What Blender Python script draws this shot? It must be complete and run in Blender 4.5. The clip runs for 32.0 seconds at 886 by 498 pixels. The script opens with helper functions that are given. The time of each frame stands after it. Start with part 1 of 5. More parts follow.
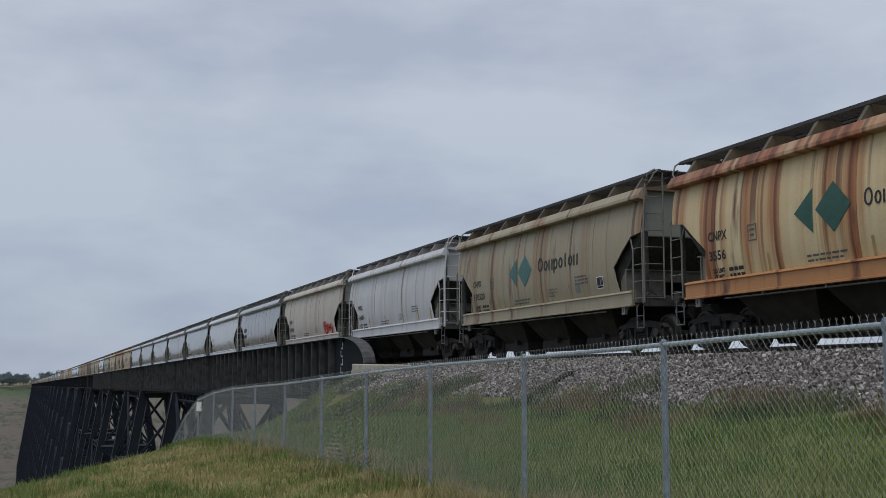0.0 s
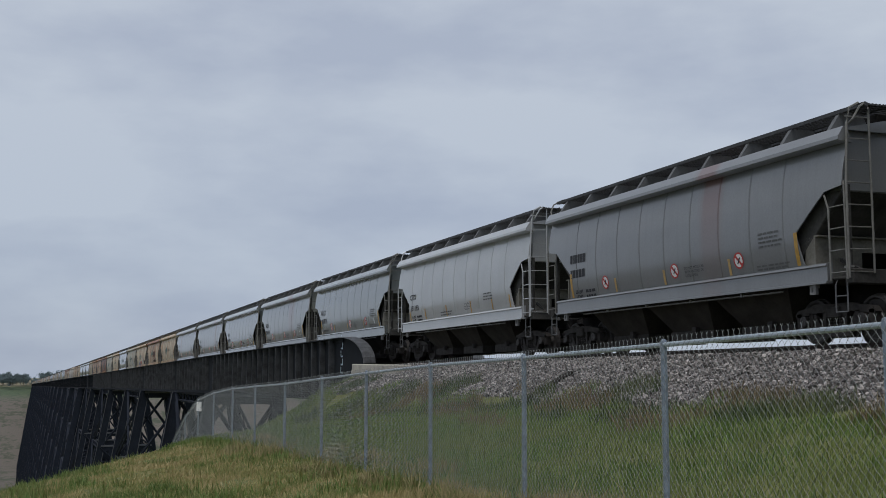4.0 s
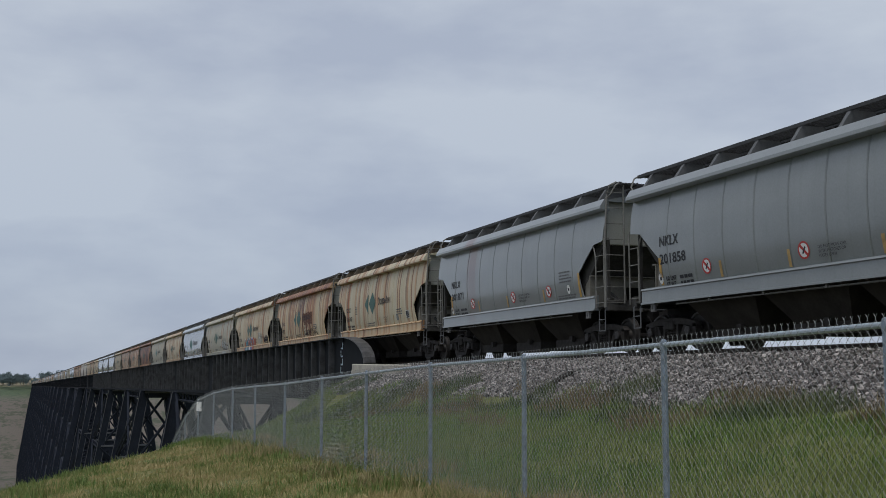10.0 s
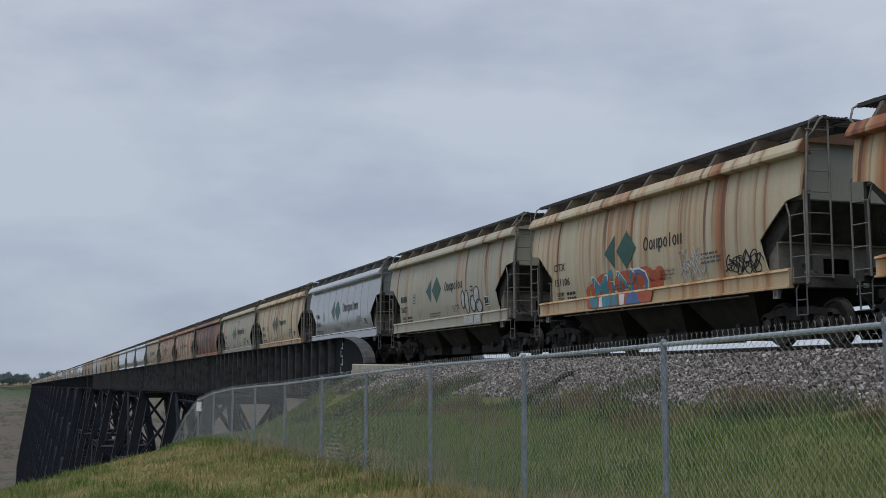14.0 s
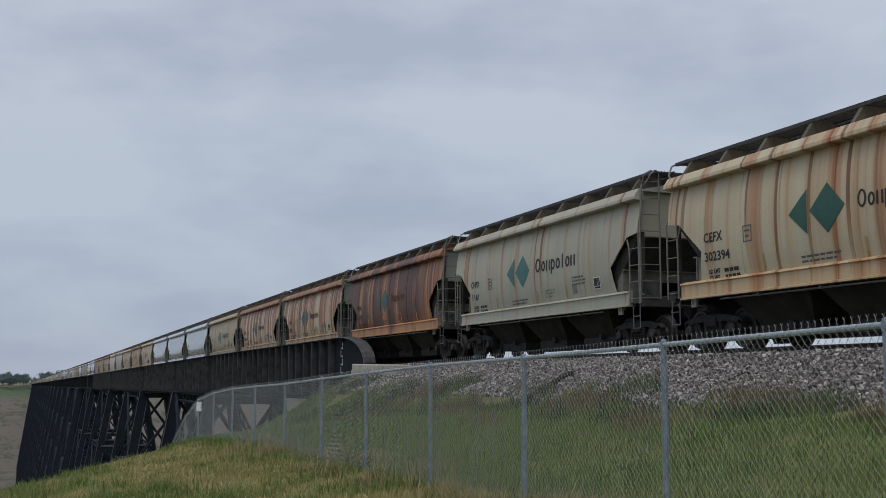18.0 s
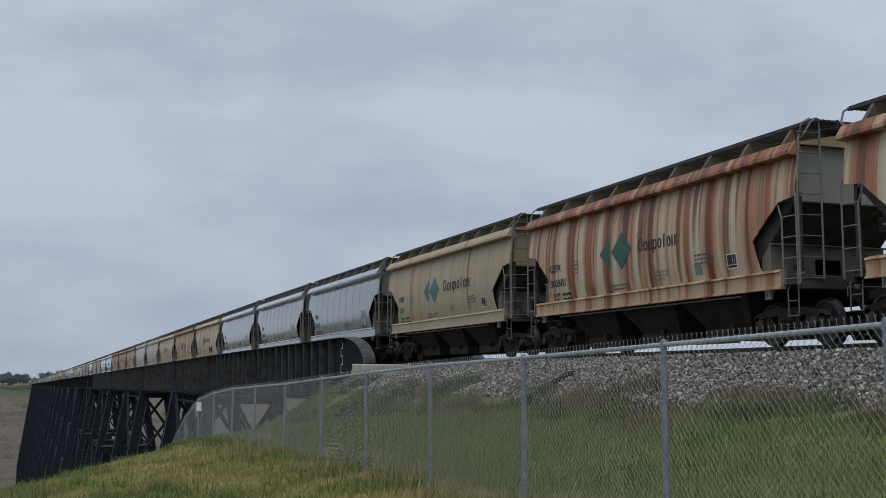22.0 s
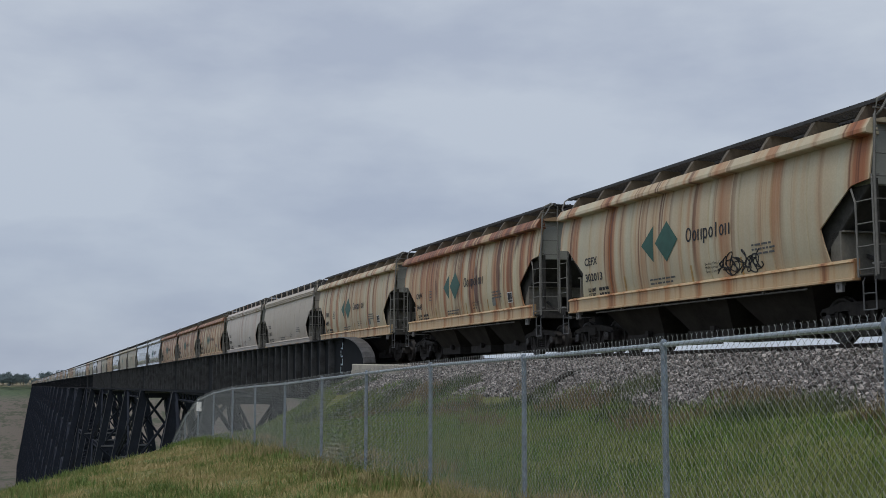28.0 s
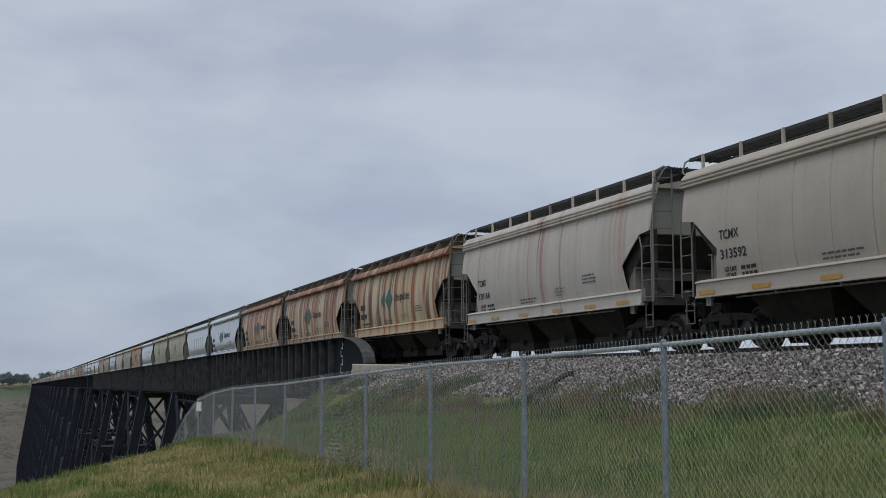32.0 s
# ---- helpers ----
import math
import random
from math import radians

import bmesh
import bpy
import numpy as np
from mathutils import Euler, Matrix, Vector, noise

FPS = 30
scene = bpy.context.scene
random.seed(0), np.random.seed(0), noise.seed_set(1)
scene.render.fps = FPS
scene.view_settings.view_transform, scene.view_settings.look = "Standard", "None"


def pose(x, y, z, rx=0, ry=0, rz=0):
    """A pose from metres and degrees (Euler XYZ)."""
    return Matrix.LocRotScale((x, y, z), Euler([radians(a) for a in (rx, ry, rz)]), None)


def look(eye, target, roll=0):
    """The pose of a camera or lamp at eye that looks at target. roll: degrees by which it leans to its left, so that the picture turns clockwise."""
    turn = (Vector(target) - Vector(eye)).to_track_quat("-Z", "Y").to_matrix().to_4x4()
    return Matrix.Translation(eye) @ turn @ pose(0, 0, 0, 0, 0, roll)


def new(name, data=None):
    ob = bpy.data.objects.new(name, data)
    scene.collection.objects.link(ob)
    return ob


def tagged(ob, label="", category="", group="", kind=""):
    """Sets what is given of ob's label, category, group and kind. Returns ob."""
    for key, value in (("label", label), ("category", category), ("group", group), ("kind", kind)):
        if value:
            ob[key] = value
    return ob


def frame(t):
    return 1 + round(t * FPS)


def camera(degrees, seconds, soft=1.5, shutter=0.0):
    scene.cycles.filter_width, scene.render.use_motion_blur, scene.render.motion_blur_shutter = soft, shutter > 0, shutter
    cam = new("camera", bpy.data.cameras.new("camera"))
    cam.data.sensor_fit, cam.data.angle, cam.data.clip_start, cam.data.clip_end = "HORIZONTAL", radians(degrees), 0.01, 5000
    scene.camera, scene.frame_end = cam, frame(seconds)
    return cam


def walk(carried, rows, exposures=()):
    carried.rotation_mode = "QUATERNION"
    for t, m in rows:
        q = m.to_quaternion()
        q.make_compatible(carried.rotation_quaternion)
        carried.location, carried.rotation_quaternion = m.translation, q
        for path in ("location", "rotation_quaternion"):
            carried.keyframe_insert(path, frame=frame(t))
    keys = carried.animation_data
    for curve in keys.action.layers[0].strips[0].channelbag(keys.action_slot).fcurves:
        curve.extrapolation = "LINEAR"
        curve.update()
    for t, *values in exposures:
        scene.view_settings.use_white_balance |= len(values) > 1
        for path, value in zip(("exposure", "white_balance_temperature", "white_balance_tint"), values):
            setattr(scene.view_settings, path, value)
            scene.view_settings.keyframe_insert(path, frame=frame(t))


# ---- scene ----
# ---------------------------------------------------------------- camera
EYE_Z = 1.6
RAIL_Z = 2.25
CAR_Z = 2.34
TRACK_X = 15.94
PITCH_CAR = 14.23
cam = camera(42.5, 32.0, soft=0.65)
STAND = pose(0, 0, EYE_Z, 96.42, 0, -20.19)
walk(cam, [(0.0, STAND), (32.0, STAND)])

# ---------------------------------------------------------------- sky and light
world = bpy.data.worlds.new("overcast_sky")
scene.world = world
world.use_nodes = True
wn, wl = world.node_tree.nodes, world.node_tree.links
sky = wn.new("ShaderNodeTexSky")
sky.sky_type, sky.sun_disc = "NISHITA", False
sky.sun_elevation, sky.sun_rotation = radians(52), radians(200)
wco = wn.new("ShaderNodeTexCoord")
wmap = wn.new("ShaderNodeMapping")
wmap.inputs["Scale"].default_value = (1.0, 1.0, 2.7)
wl.new(wco.outputs["Generated"], wmap.inputs["Vector"])
cloud = wn.new("ShaderNodeTexNoise")
cloud.inputs["Scale"].default_value, cloud.inputs["Detail"].default_value, cloud.inputs["Roughness"].default_value = 3.4, 7, 0.52
wl.new(wmap.outputs["Vector"], cloud.inputs["Vector"])
cramp = wn.new("ShaderNodeValToRGB")
cramp.color_ramp.elements[0].position, cramp.color_ramp.elements[0].color = 0.39, (3.6, 4.1, 5.15, 1)
cramp.color_ramp.elements[1].position, cramp.color_ramp.elements[1].color = 0.59, (4.65, 5.18, 6.05, 1)
wl.new(cloud.outputs["Fac"], cramp.inputs["Fac"])
wsep = wn.new("ShaderNodeSeparateXYZ")
wl.new(wco.outputs["Generated"], wsep.inputs[0])
wramp = wn.new("ShaderNodeValToRGB")
wramp.color_ramp.elements[0].position, wramp.color_ramp.elements[0].color = 0.0, (0.90, 0.92, 0.95, 1)
wramp.color_ramp.elements[1].position, wramp.color_ramp.elements[1].color = 0.28, (1.08, 1.07, 1.05, 1)
wl.new(wsep.outputs["Z"], wramp.inputs["Fac"])
wmul = wn.new("ShaderNodeMixRGB")
wmul.blend_type = "MULTIPLY"
wmul.inputs["Fac"].default_value = 1.0
wl.new(cramp.outputs["Color"], wmul.inputs["Color1"])
wl.new(wramp.outputs["Color"], wmul.inputs["Color2"])
wmix = wn.new("ShaderNodeMixRGB")
wmix.inputs["Fac"].default_value = 0.93
wl.new(sky.outputs["Color"], wmix.inputs["Color1"])
wl.new(wmul.outputs["Color"], wmix.inputs["Color2"])
wl.new(wmix.outputs["Color"], wn["Background"].inputs["Color"])
wn["Background"].inputs["Strength"].default_value = 0.105
sun = new("sun", bpy.data.lights.new("sun", "SUN"))
sun.data.energy, sun.data.angle, sun.data.color = 1.3, radians(30), (1.0, 0.96, 0.9)
sun.matrix_world = look((-28, -30, 90), (0, 0, 0))
scene.view_settings.exposure = 0.0

# ---------------------------------------------------------------- materials
def shader(name, rough=0.6, metal=0.0):
    m = bpy.data.materials.new(name)
    m.use_nodes = True
    b = m.node_tree.nodes["Principled BSDF"]
    b.inputs["Roughness"].default_value, b.inputs["Metallic"].default_value = rough, metal
    return m, m.node_tree.nodes, m.node_tree.links, b


def noise_node(n, l, vec, scale, detail=4.0, rough=0.55):
    t = n.new("ShaderNodeTexNoise")
    t.inputs["Scale"].default_value, t.inputs["Detail"].default_value, t.inputs["Roughness"].default_value = scale, detail, rough
    l.new(vec, t.inputs["Vector"])
    return t.outputs["Fac"]


def ramp(n, l, fac, a, b, ca=(0, 0, 0, 1), cb=(1, 1, 1, 1)):
    r = n.new("ShaderNodeValToRGB")
    e = r.color_ramp.elements
    e[0].position, e[0].color, e[1].position, e[1].color = a, ca, b, cb
    l.new(fac, r.inputs["Fac"])
    return r.outputs["Color"]


def mixed(n, l, fac, a, b, how="MIX"):
    x = n.new("ShaderNodeMixRGB")
    x.blend_type = how
    for s, v in (("Fac", fac), ("Color1", a), ("Color2", b)):
        if hasattr(v, "is_linked"):
            l.new(v, x.inputs[s])
        elif s == "Fac":
            x.inputs[s].default_value = v
        else:
            x.inputs[s].default_value = (*v[:3], 1)
    return x.outputs["Color"]


def math_node(n, l, op, a, b):
    x = n.new("ShaderNodeMath")
    x.operation = op
    for i, v in enumerate((a, b)):
        if hasattr(v, "is_linked"):
            l.new(v, x.inputs[i])
        else:
            x.inputs[i].default_value = v
    return x.outputs[0]


def coords(n, l, scale=(1, 1, 1), shift=True):
    """Object coordinates, shifted by the object's own random number so that repeats differ."""
    c = n.new("ShaderNodeTexCoord")
    mp = n.new("ShaderNodeMapping")
    mp.inputs["Scale"].default_value = scale
    l.new(c.outputs["Object"], mp.inputs["Vector"])
    if shift:
        o = n.new("ShaderNodeObjectInfo")
        v = n.new("ShaderNodeCombineXYZ")
        k = math_node(n, l, "MULTIPLY", o.outputs["Random"], 37.0)
        l.new(k, v.inputs[0])
        l.new(k, v.inputs[1])
        l.new(v.outputs[0], mp.inputs["Location"])
    return mp.outputs["Vector"]


def car_coords(n, l, scale=(1, 1, 1)):
    """Coordinates that run on from part to part of one car: the object's colour carries the car's number and the part's place along it."""
    c = n.new("ShaderNodeTexCoord")
    o = n.new("ShaderNodeObjectInfo")
    sp = n.new("ShaderNodeSeparateColor")
    l.new(o.outputs["Color"], sp.inputs[0])
    v = n.new("ShaderNodeCombineXYZ")
    k = math_node(n, l, "MULTIPLY", sp.outputs[0], 31.7)
    l.new(k, v.inputs[0])
    l.new(math_node(n, l, "ADD", k, sp.outputs[1]), v.inputs[1])
    add = n.new("ShaderNodeVectorMath")
    l.new(c.outputs["Object"], add.inputs[0])
    l.new(v.outputs[0], add.inputs[1])
    mp = n.new("ShaderNodeMapping")
    mp.inputs["Scale"].default_value = scale
    l.new(add.outputs[0], mp.inputs["Vector"])
    return mp.outputs["Vector"]


def bumped(n, l, b, fac, strength, dist=0.01):
    k = n.new("ShaderNodeBump")
    k.inputs["Strength"].default_value, k.inputs["Distance"].default_value = strength, dist
    l.new(fac, k.inputs["Height"])
    l.new(k.outputs["Normal"], b.inputs["Normal"])


def plain(name, col, rough=0.6, metal=0.0, vary=0.25, scale=6.0, bump=0.15, shift=True, spec=0.5):
    m, n, l, b = shader(name, rough, metal)
    b.inputs["Specular IOR Level"].default_value = spec
    v = coords(n, l, shift=shift)
    f1 = noise_node(n, l, v, scale)
    f2 = noise_node(n, l, v, scale * 9, 3)
    dark = tuple(c * (1 - vary) for c in col)
    lite = tuple(min(1, c * (1 + vary)) for c in col)
    c1 = ramp(n, l, f1, 0.3, 0.7, (*dark, 1), (*lite, 1))
    c2 = mixed(n, l, 0.25, c1, ramp(n, l, f2, 0.35, 0.65, (*dark, 1), (*lite, 1)))
    l.new(c2, b.inputs["Base Color"])
    if bump:
        bumped(n, l, b, f2, bump)
    return m


def paint(name, col, rust=0.0, dark=0.0, grime=0.3, rust_col=(0.31, 0.095, 0.028), dark_col=(0.095, 0.026, 0.013), rough=0.5, halo_col=(0.62, 0.36, 0.13), broad=1.0, bare=(), coat=0.0, stain=None):
    """Weathered car paint: streaks that run down the sheet, fine speckle. coat: gloss of the sound enamel."""
    m, n, l, b = shader(name, rough)
    b.inputs["Coat Weight"].default_value, b.inputs["Coat Roughness"].default_value = coat, 0.13
    v_streak = car_coords(n, l, (0.0, 1.9, 0.04))
    v_fine = car_coords(n, l, (0.0, 5.5, 0.10))
    v_blot = car_coords(n, l, (1, 1, 1))
    s1 = noise_node(n, l, v_streak, 1.0, 2.5, 0.5)
    s2 = noise_node(n, l, v_fine, 1.0, 4, 0.6)
    blot = noise_node(n, l, v_blot, 0.9, 4)
    speck = noise_node(n, l, v_blot, 24, 3)
    oc = n.new("ShaderNodeTexCoord")
    oz = n.new("ShaderNodeSeparateXYZ")
    l.new(oc.outputs["Object"], oz.inputs[0])
    high = math_node(n, l, "DIVIDE", math_node(n, l, "SUBTRACT", oz.outputs[2], 1.1), 2.8)
    base = mixed(n, l, ramp(n, l, blot, 0.3, 0.75), tuple(c * 0.86 for c in col), col)
    base = mixed(n, l, math_node(n, l, "MULTIPLY", ramp(n, l, s2, 0.52, 0.85), grime * 0.6), base, tuple(c * 0.52 for c in (col[0], col[1] * 0.97, col[2] * 0.9)))
    s = math_node(n, l, "ADD", math_node(n, l, "MULTIPLY", s1, 0.8), math_node(n, l, "MULTIPLY", s2, 0.2))
    if rust > 0:
        # runs start under the roof edge and end at uneven heights
        ends = noise_node(n, l, car_coords(n, l, (0.0, 1.9, 0.0)), 1.0, 3, 0.6)
        run = ramp(n, l, math_node(n, l, "ADD", high, math_node(n, l, "MULTIPLY", math_node(n, l, "SUBTRACT", ends, 0.5), 2.6)), 0.12 - 0.25 * rust, 0.62 - 0.25 * rust)
        lo = 0.57 - 0.17 * rust
        cluster = ramp(n, l, noise_node(n, l, car_coords(n, l, (0.0, 0.85, 0.0)), 1.0, 2, 0.5), 0.52 - 0.18 * rust, 0.62 - 0.18 * rust)
        halo = tuple(0.45 * q + 0.55 * w for q, w in zip(rust_col, halo_col))
        soft_run = math_node(n, l, "ADD", math_node(n, l, "MULTIPLY", run, 0.7), 0.3)
        base = mixed(n, l, math_node(n, l, "MULTIPLY", math_node(n, l, "MULTIPLY", ramp(n, l, s, lo - 0.13, lo + 0.07), 0.32 + 0.58 * rust), math_node(n, l, "MULTIPLY", soft_run, math_node(n, l, "ADD", math_node(n, l, "MULTIPLY", cluster, 0.6), 0.4))), base, halo)
        k = math_node(n, l, "MULTIPLY", ramp(n, l, s, lo, lo + 0.14), run)
        base = mixed(n, l, math_node(n, l, "MULTIPLY", math_node(n, l, "MULTIPLY", k, cluster), 0.92), base, rust_col)
        core = noise_node(n, l, car_coords(n, l, (0.0, 4.0, 0.03)), 1.0, 3, 0.5)
        lo = 0.57 - 0.10 * rust
        base = mixed(n, l, math_node(n, l, "MULTIPLY", math_node(n, l, "MULTIPLY", ramp(n, l, core, lo, lo + 0.07), 0.85), math_node(n, l, "MULTIPLY", run, cluster)), base, tuple(q * 0.42 for q in rust_col))
    if dark > 0:
        d1 = noise_node(n, l, car_coords(n, l, (1.0, 1.2 * broad, 0.22 * broad)), 1.1, 4, 0.6)
        lo = 0.61 - 0.17 * dark
        mask = math_node(n, l, "MULTIPLY", ramp(n, l, d1, lo, lo + 0.10), 0.93)
        if bare:
            # stretches of the side where the dark scale has not formed: (along, half width)
            o = n.new("ShaderNodeObjectInfo")
            sp = n.new("ShaderNodeSeparateColor")
            l.new(o.outputs["Color"], sp.inputs[0])
            along = math_node(n, l, "SUBTRACT", 40.0, math_node(n, l, "ADD", oz.outputs[1], sp.outputs[1]))
            wob = math_node(n, l, "MULTIPLY", math_node(n, l, "SUBTRACT", s, 0.5), 1.6)
            for a0, w in bare:
                far = math_node(n, l, "DIVIDE", math_node(n, l, "ABSOLUTE", math_node(n, l, "SUBTRACT", math_node(n, l, "ADD", along, wob), a0), 0.0), w)
                mask = math_node(n, l, "MULTIPLY", mask, ramp(n, l, math_node(n, l, "MULTIPLY", far, 0.5), 0.28, 0.62, (0.12, 0.12, 0.12, 1)))
        base = mixed(n, l, mask, base, dark_col)
    if stain:
        # one broad spill from a hatch, fading as it runs down: (along, half width)
        o = n.new("ShaderNodeObjectInfo")
        sp = n.new("ShaderNodeSeparateColor")
        l.new(o.outputs["Color"], sp.inputs[0])
        along = math_node(n, l, "SUBTRACT", 40.0, math_node(n, l, "ADD", oz.outputs[1], sp.outputs[1]))
        along = math_node(n, l, "ADD", along, math_node(n, l, "MULTIPLY", math_node(n, l, "SUBTRACT", s2, 0.5), 0.7))
        far = math_node(n, l, "DIVIDE", math_node(n, l, "ABSOLUTE", math_node(n, l, "SUBTRACT", along, stain[0]), 0.0), stain[1])
        near = math_node(n, l, "SUBTRACT", 1.0, ramp(n, l, math_node(n, l, "MULTIPLY", far, 0.5), 0.22, 0.6))
        wet = math_node(n, l, "MULTIPLY", near, math_node(n, l, "ADD", math_node(n, l, "MULTIPLY", ramp(n, l, high, 0.2, 0.95), 0.65), 0.2))
        base = mixed(n, l, wet, base, (0.15, 0.075, 0.065))
    base = mixed(n, l, 0.07, base, ramp(n, l, speck, 0.3, 0.7, (0.05, 0.05, 0.05, 1), (0.9, 0.9, 0.9, 1)), "OVERLAY")
    l.new(base, b.inputs["Base Color"])
    bumped(n, l, b, blot, 0.12, 0.03)
    return m


TAN = (0.42, 0.415, 0.335)
PAINTS = {
    "rusty_cream": paint("rusty_cream_paint", (0.72, 0.59, 0.35), 0.64, 0.06),
    "rusty_tan": paint("rusty_tan_paint", (0.58, 0.52, 0.355), 0.64, 0.32),
    "light_rust": paint("light_rust_tan_paint", (0.56, 0.51, 0.365), 0.47, 0.0),
    "tan": paint("dusty_tan_paint", TAN, 0.22, 0.0, 0.4),
    "dirty_tan": paint("dirty_brown_tan_paint", (0.37, 0.325, 0.225), 0.42, 0.05, 0.6, rust_col=(0.24, 0.13, 0.06), halo_col=(0.36, 0.26, 0.15)),
    "pale_blue": paint("pale_blue_grey_paint", (0.35, 0.39, 0.41), 0.0, 0.0, 0.2, rough=0.22, coat=0.7),
    "heavy_rust": paint("heavy_rust_paint", (0.47, 0.205, 0.078), 0.85, 1.45, rust_col=(0.22, 0.062, 0.022), dark_col=(0.075, 0.022, 0.014), broad=0.6, bare=((5.5, 1.5), (-0.75, 0.5), (0.95, 0.3))),
    "streaked_sill": paint("rust_streaked_sill_paint", (0.60, 0.47, 0.29), 0.8, 0.0, rust_col=(0.40, 0.15, 0.05)),
    "warm_tan": paint("yellowish_tan_paint", (0.40, 0.345, 0.235), 0.22, 0.0, 0.4),
    "rust_sill": paint("orange_rust_sill_paint", (0.50, 0.23, 0.085), 0.6, 0.2),
    "red_streaks": paint("red_streaked_paint", (0.60, 0.54, 0.39), 0.70, 0.1, rust_col=(0.27, 0.075, 0.03), halo_col=(0.55, 0.28, 0.10)),
    "rusty_chord": paint("rusty_roof_edge_paint", (0.50, 0.40, 0.25), 0.98, 0.0, rust_col=(0.27, 0.085, 0.032), halo_col=(0.50, 0.25, 0.09)),
    "grey": paint("grey_green_paint", (0.215, 0.237, 0.237), 0.0, 0.0, 0.3, rough=0.24, coat=0.7),
    "mid_grey": paint("mid_grey_paint", (0.242, 0.274, 0.286), 0.0, 0.0, 0.3, rough=0.20, coat=0.7),
    "grey_stained": paint("stained_grey_paint", (0.215, 0.232, 0.232), 0.26, 0.0, 0.5, rust_col=(0.135, 0.085, 0.078), rough=0.3, halo_col=(0.25, 0.23, 0.22), coat=0.7),
    "grey_dark": paint("dark_grey_paint", (0.175, 0.18, 0.184), 0.1, 0.12, 0.7, rough=0.3, rust_col=(0.12, 0.075, 0.065), halo_col=(0.19, 0.17, 0.165), coat=0.7),
    "white": paint("dusty_white_paint", (0.60, 0.61, 0.635), 0.24, 0.0, 0.45, rust_col=(0.36, 0.30, 0.26), halo_col=(0.50, 0.47, 0.45)),
    "pink_white": paint("faded_white_paint", (0.55, 0.51, 0.46), 0.28, 0.0, 0.4, rust_col=(0.42, 0.26, 0.20), halo_col=(0.50, 0.42, 0.35)),
    "light_grey": paint("light_grey_paint", (0.43, 0.437, 0.44), 0.0, 0.0, 0.3, rough=0.28, coat=0.7),
    "blue_grey": paint("blue_grey_paint", (0.28, 0.302, 0.31), 0.0, 0.0, 0.25, rough=0.24, coat=0.7),
    "end_grey": paint("faded_end_paint", (0.33, 0.335, 0.30), 0.0, 0.0, 0.45),
    "putty": paint("putty_paint", (0.47, 0.415, 0.35), 0.0, 0.0, 0.35),
}
SPILLS = {4: (2.0, 0.5), 7: (2.1, 0.75), 9: (3.3, 0.5), 10: (-3.05, 0.5)}
STAINED = {k: paint("spilled_grey_paint", (0.215, 0.232, 0.232) if k != 4 else (0.175, 0.18, 0.184), 0.0, 0.0, 0.4, rough=0.3, coat=0.7, stain=v) for k, v in SPILLS.items()}
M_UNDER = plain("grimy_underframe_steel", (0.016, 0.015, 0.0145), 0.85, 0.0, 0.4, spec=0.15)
# slope sheets and end frames: grime plus recess shade in one dark colour
M_SLOPE = plain("grimy_shaded_slope_steel", (0.062, 0.060, 0.056), 0.75, 0.0, 0.45, 2.0, spec=0.15)
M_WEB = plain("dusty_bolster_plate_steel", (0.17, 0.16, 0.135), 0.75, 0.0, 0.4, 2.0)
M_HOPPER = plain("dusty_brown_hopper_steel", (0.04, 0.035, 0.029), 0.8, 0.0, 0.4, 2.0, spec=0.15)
M_TRUCK = plain("brown_cast_steel", (0.042, 0.038, 0.035), 0.7, 0.1, 0.4, spec=0.15)
M_WHEEL = plain("worn_wheel_steel", (0.06, 0.055, 0.052), 0.6, 0.4, 0.3)
M_GREYBRACKET = plain("grey_bracket_steel", (0.11, 0.114, 0.118), 0.7, 0.0, 0.3, 3.0)
M_PALEBRACKET = plain("pale_bracket_steel", (0.20, 0.195, 0.19), 0.7, 0.0, 0.3, 3.0)
M_BRACKET = plain("rust_stained_bracket_steel", (0.105, 0.088, 0.065), 0.75, 0.0, 0.4, 3.0)
M_GRATE = plain("galvanised_walkway_steel", (0.07, 0.07, 0.072), 0.6, 0.3, 0.25, spec=0.15)
M_LADDER = plain("grey_ladder_steel", (0.17, 0.165, 0.15), 0.6, 0.1, 0.3)
M_MARK = plain("black_stencil_paint", (0.018, 0.018, 0.022), 0.6, 0, 0.2)
M_FADED = plain("faded_stencil_paint", (0.10, 0.10, 0.10), 0.6, 0, 0.3)
M_STENCIL = plain("grey_stencil_paint", (0.20, 0.205, 0.19), 0.6, 0, 0.3)
M_GREEN = plain("dark_green_emblem_paint", (0.016, 0.085, 0.062), 0.5, 0, 0.2)
M_TEAL = plain("teal_emblem_paint", (0.04, 0.14, 0.13), 0.5, 0, 0.2)
M_YELLOW = plain("yellow_reflector_tape", (0.46, 0.26, 0.045), 0.4, 0, 0.2)
M_WHITEDOT = plain("white_sticker", (0.75, 0.74, 0.72), 0.5, 0, 0.1)
M_PALEBLUE = plain("pale_blue_spray_paint", (0.42, 0.52, 0.6), 0.6, 0, 0.2)
M_RED = plain("red_paint", (0.45, 0.04, 0.035), 0.5, 0, 0.2)
M_ORANGE = plain("orange_red_spray_paint", (0.45, 0.10, 0.04), 0.5, 0, 0.25)
M_SPRAYTEAL = plain("teal_blue_spray_paint", (0.06, 0.24, 0.32), 0.5, 0, 0.35, 3.0)
M_PALESPRAY = plain("pale_grey_spray_paint", (0.45, 0.46, 0.45), 0.6, 0, 0.2)
M_BLUE = plain("blue_paint", (0.085, 0.16, 0.36), 0.5, 0, 0.2)
M_BRIDGE = plain("black_bridge_steel", (0.010, 0.012, 0.016), 0.85, 0.0, 0.35, 1.2, shift=False)
M_BRIDGE.node_tree.nodes["Principled BSDF"].inputs["Specular IOR Level"].default_value = 0.2
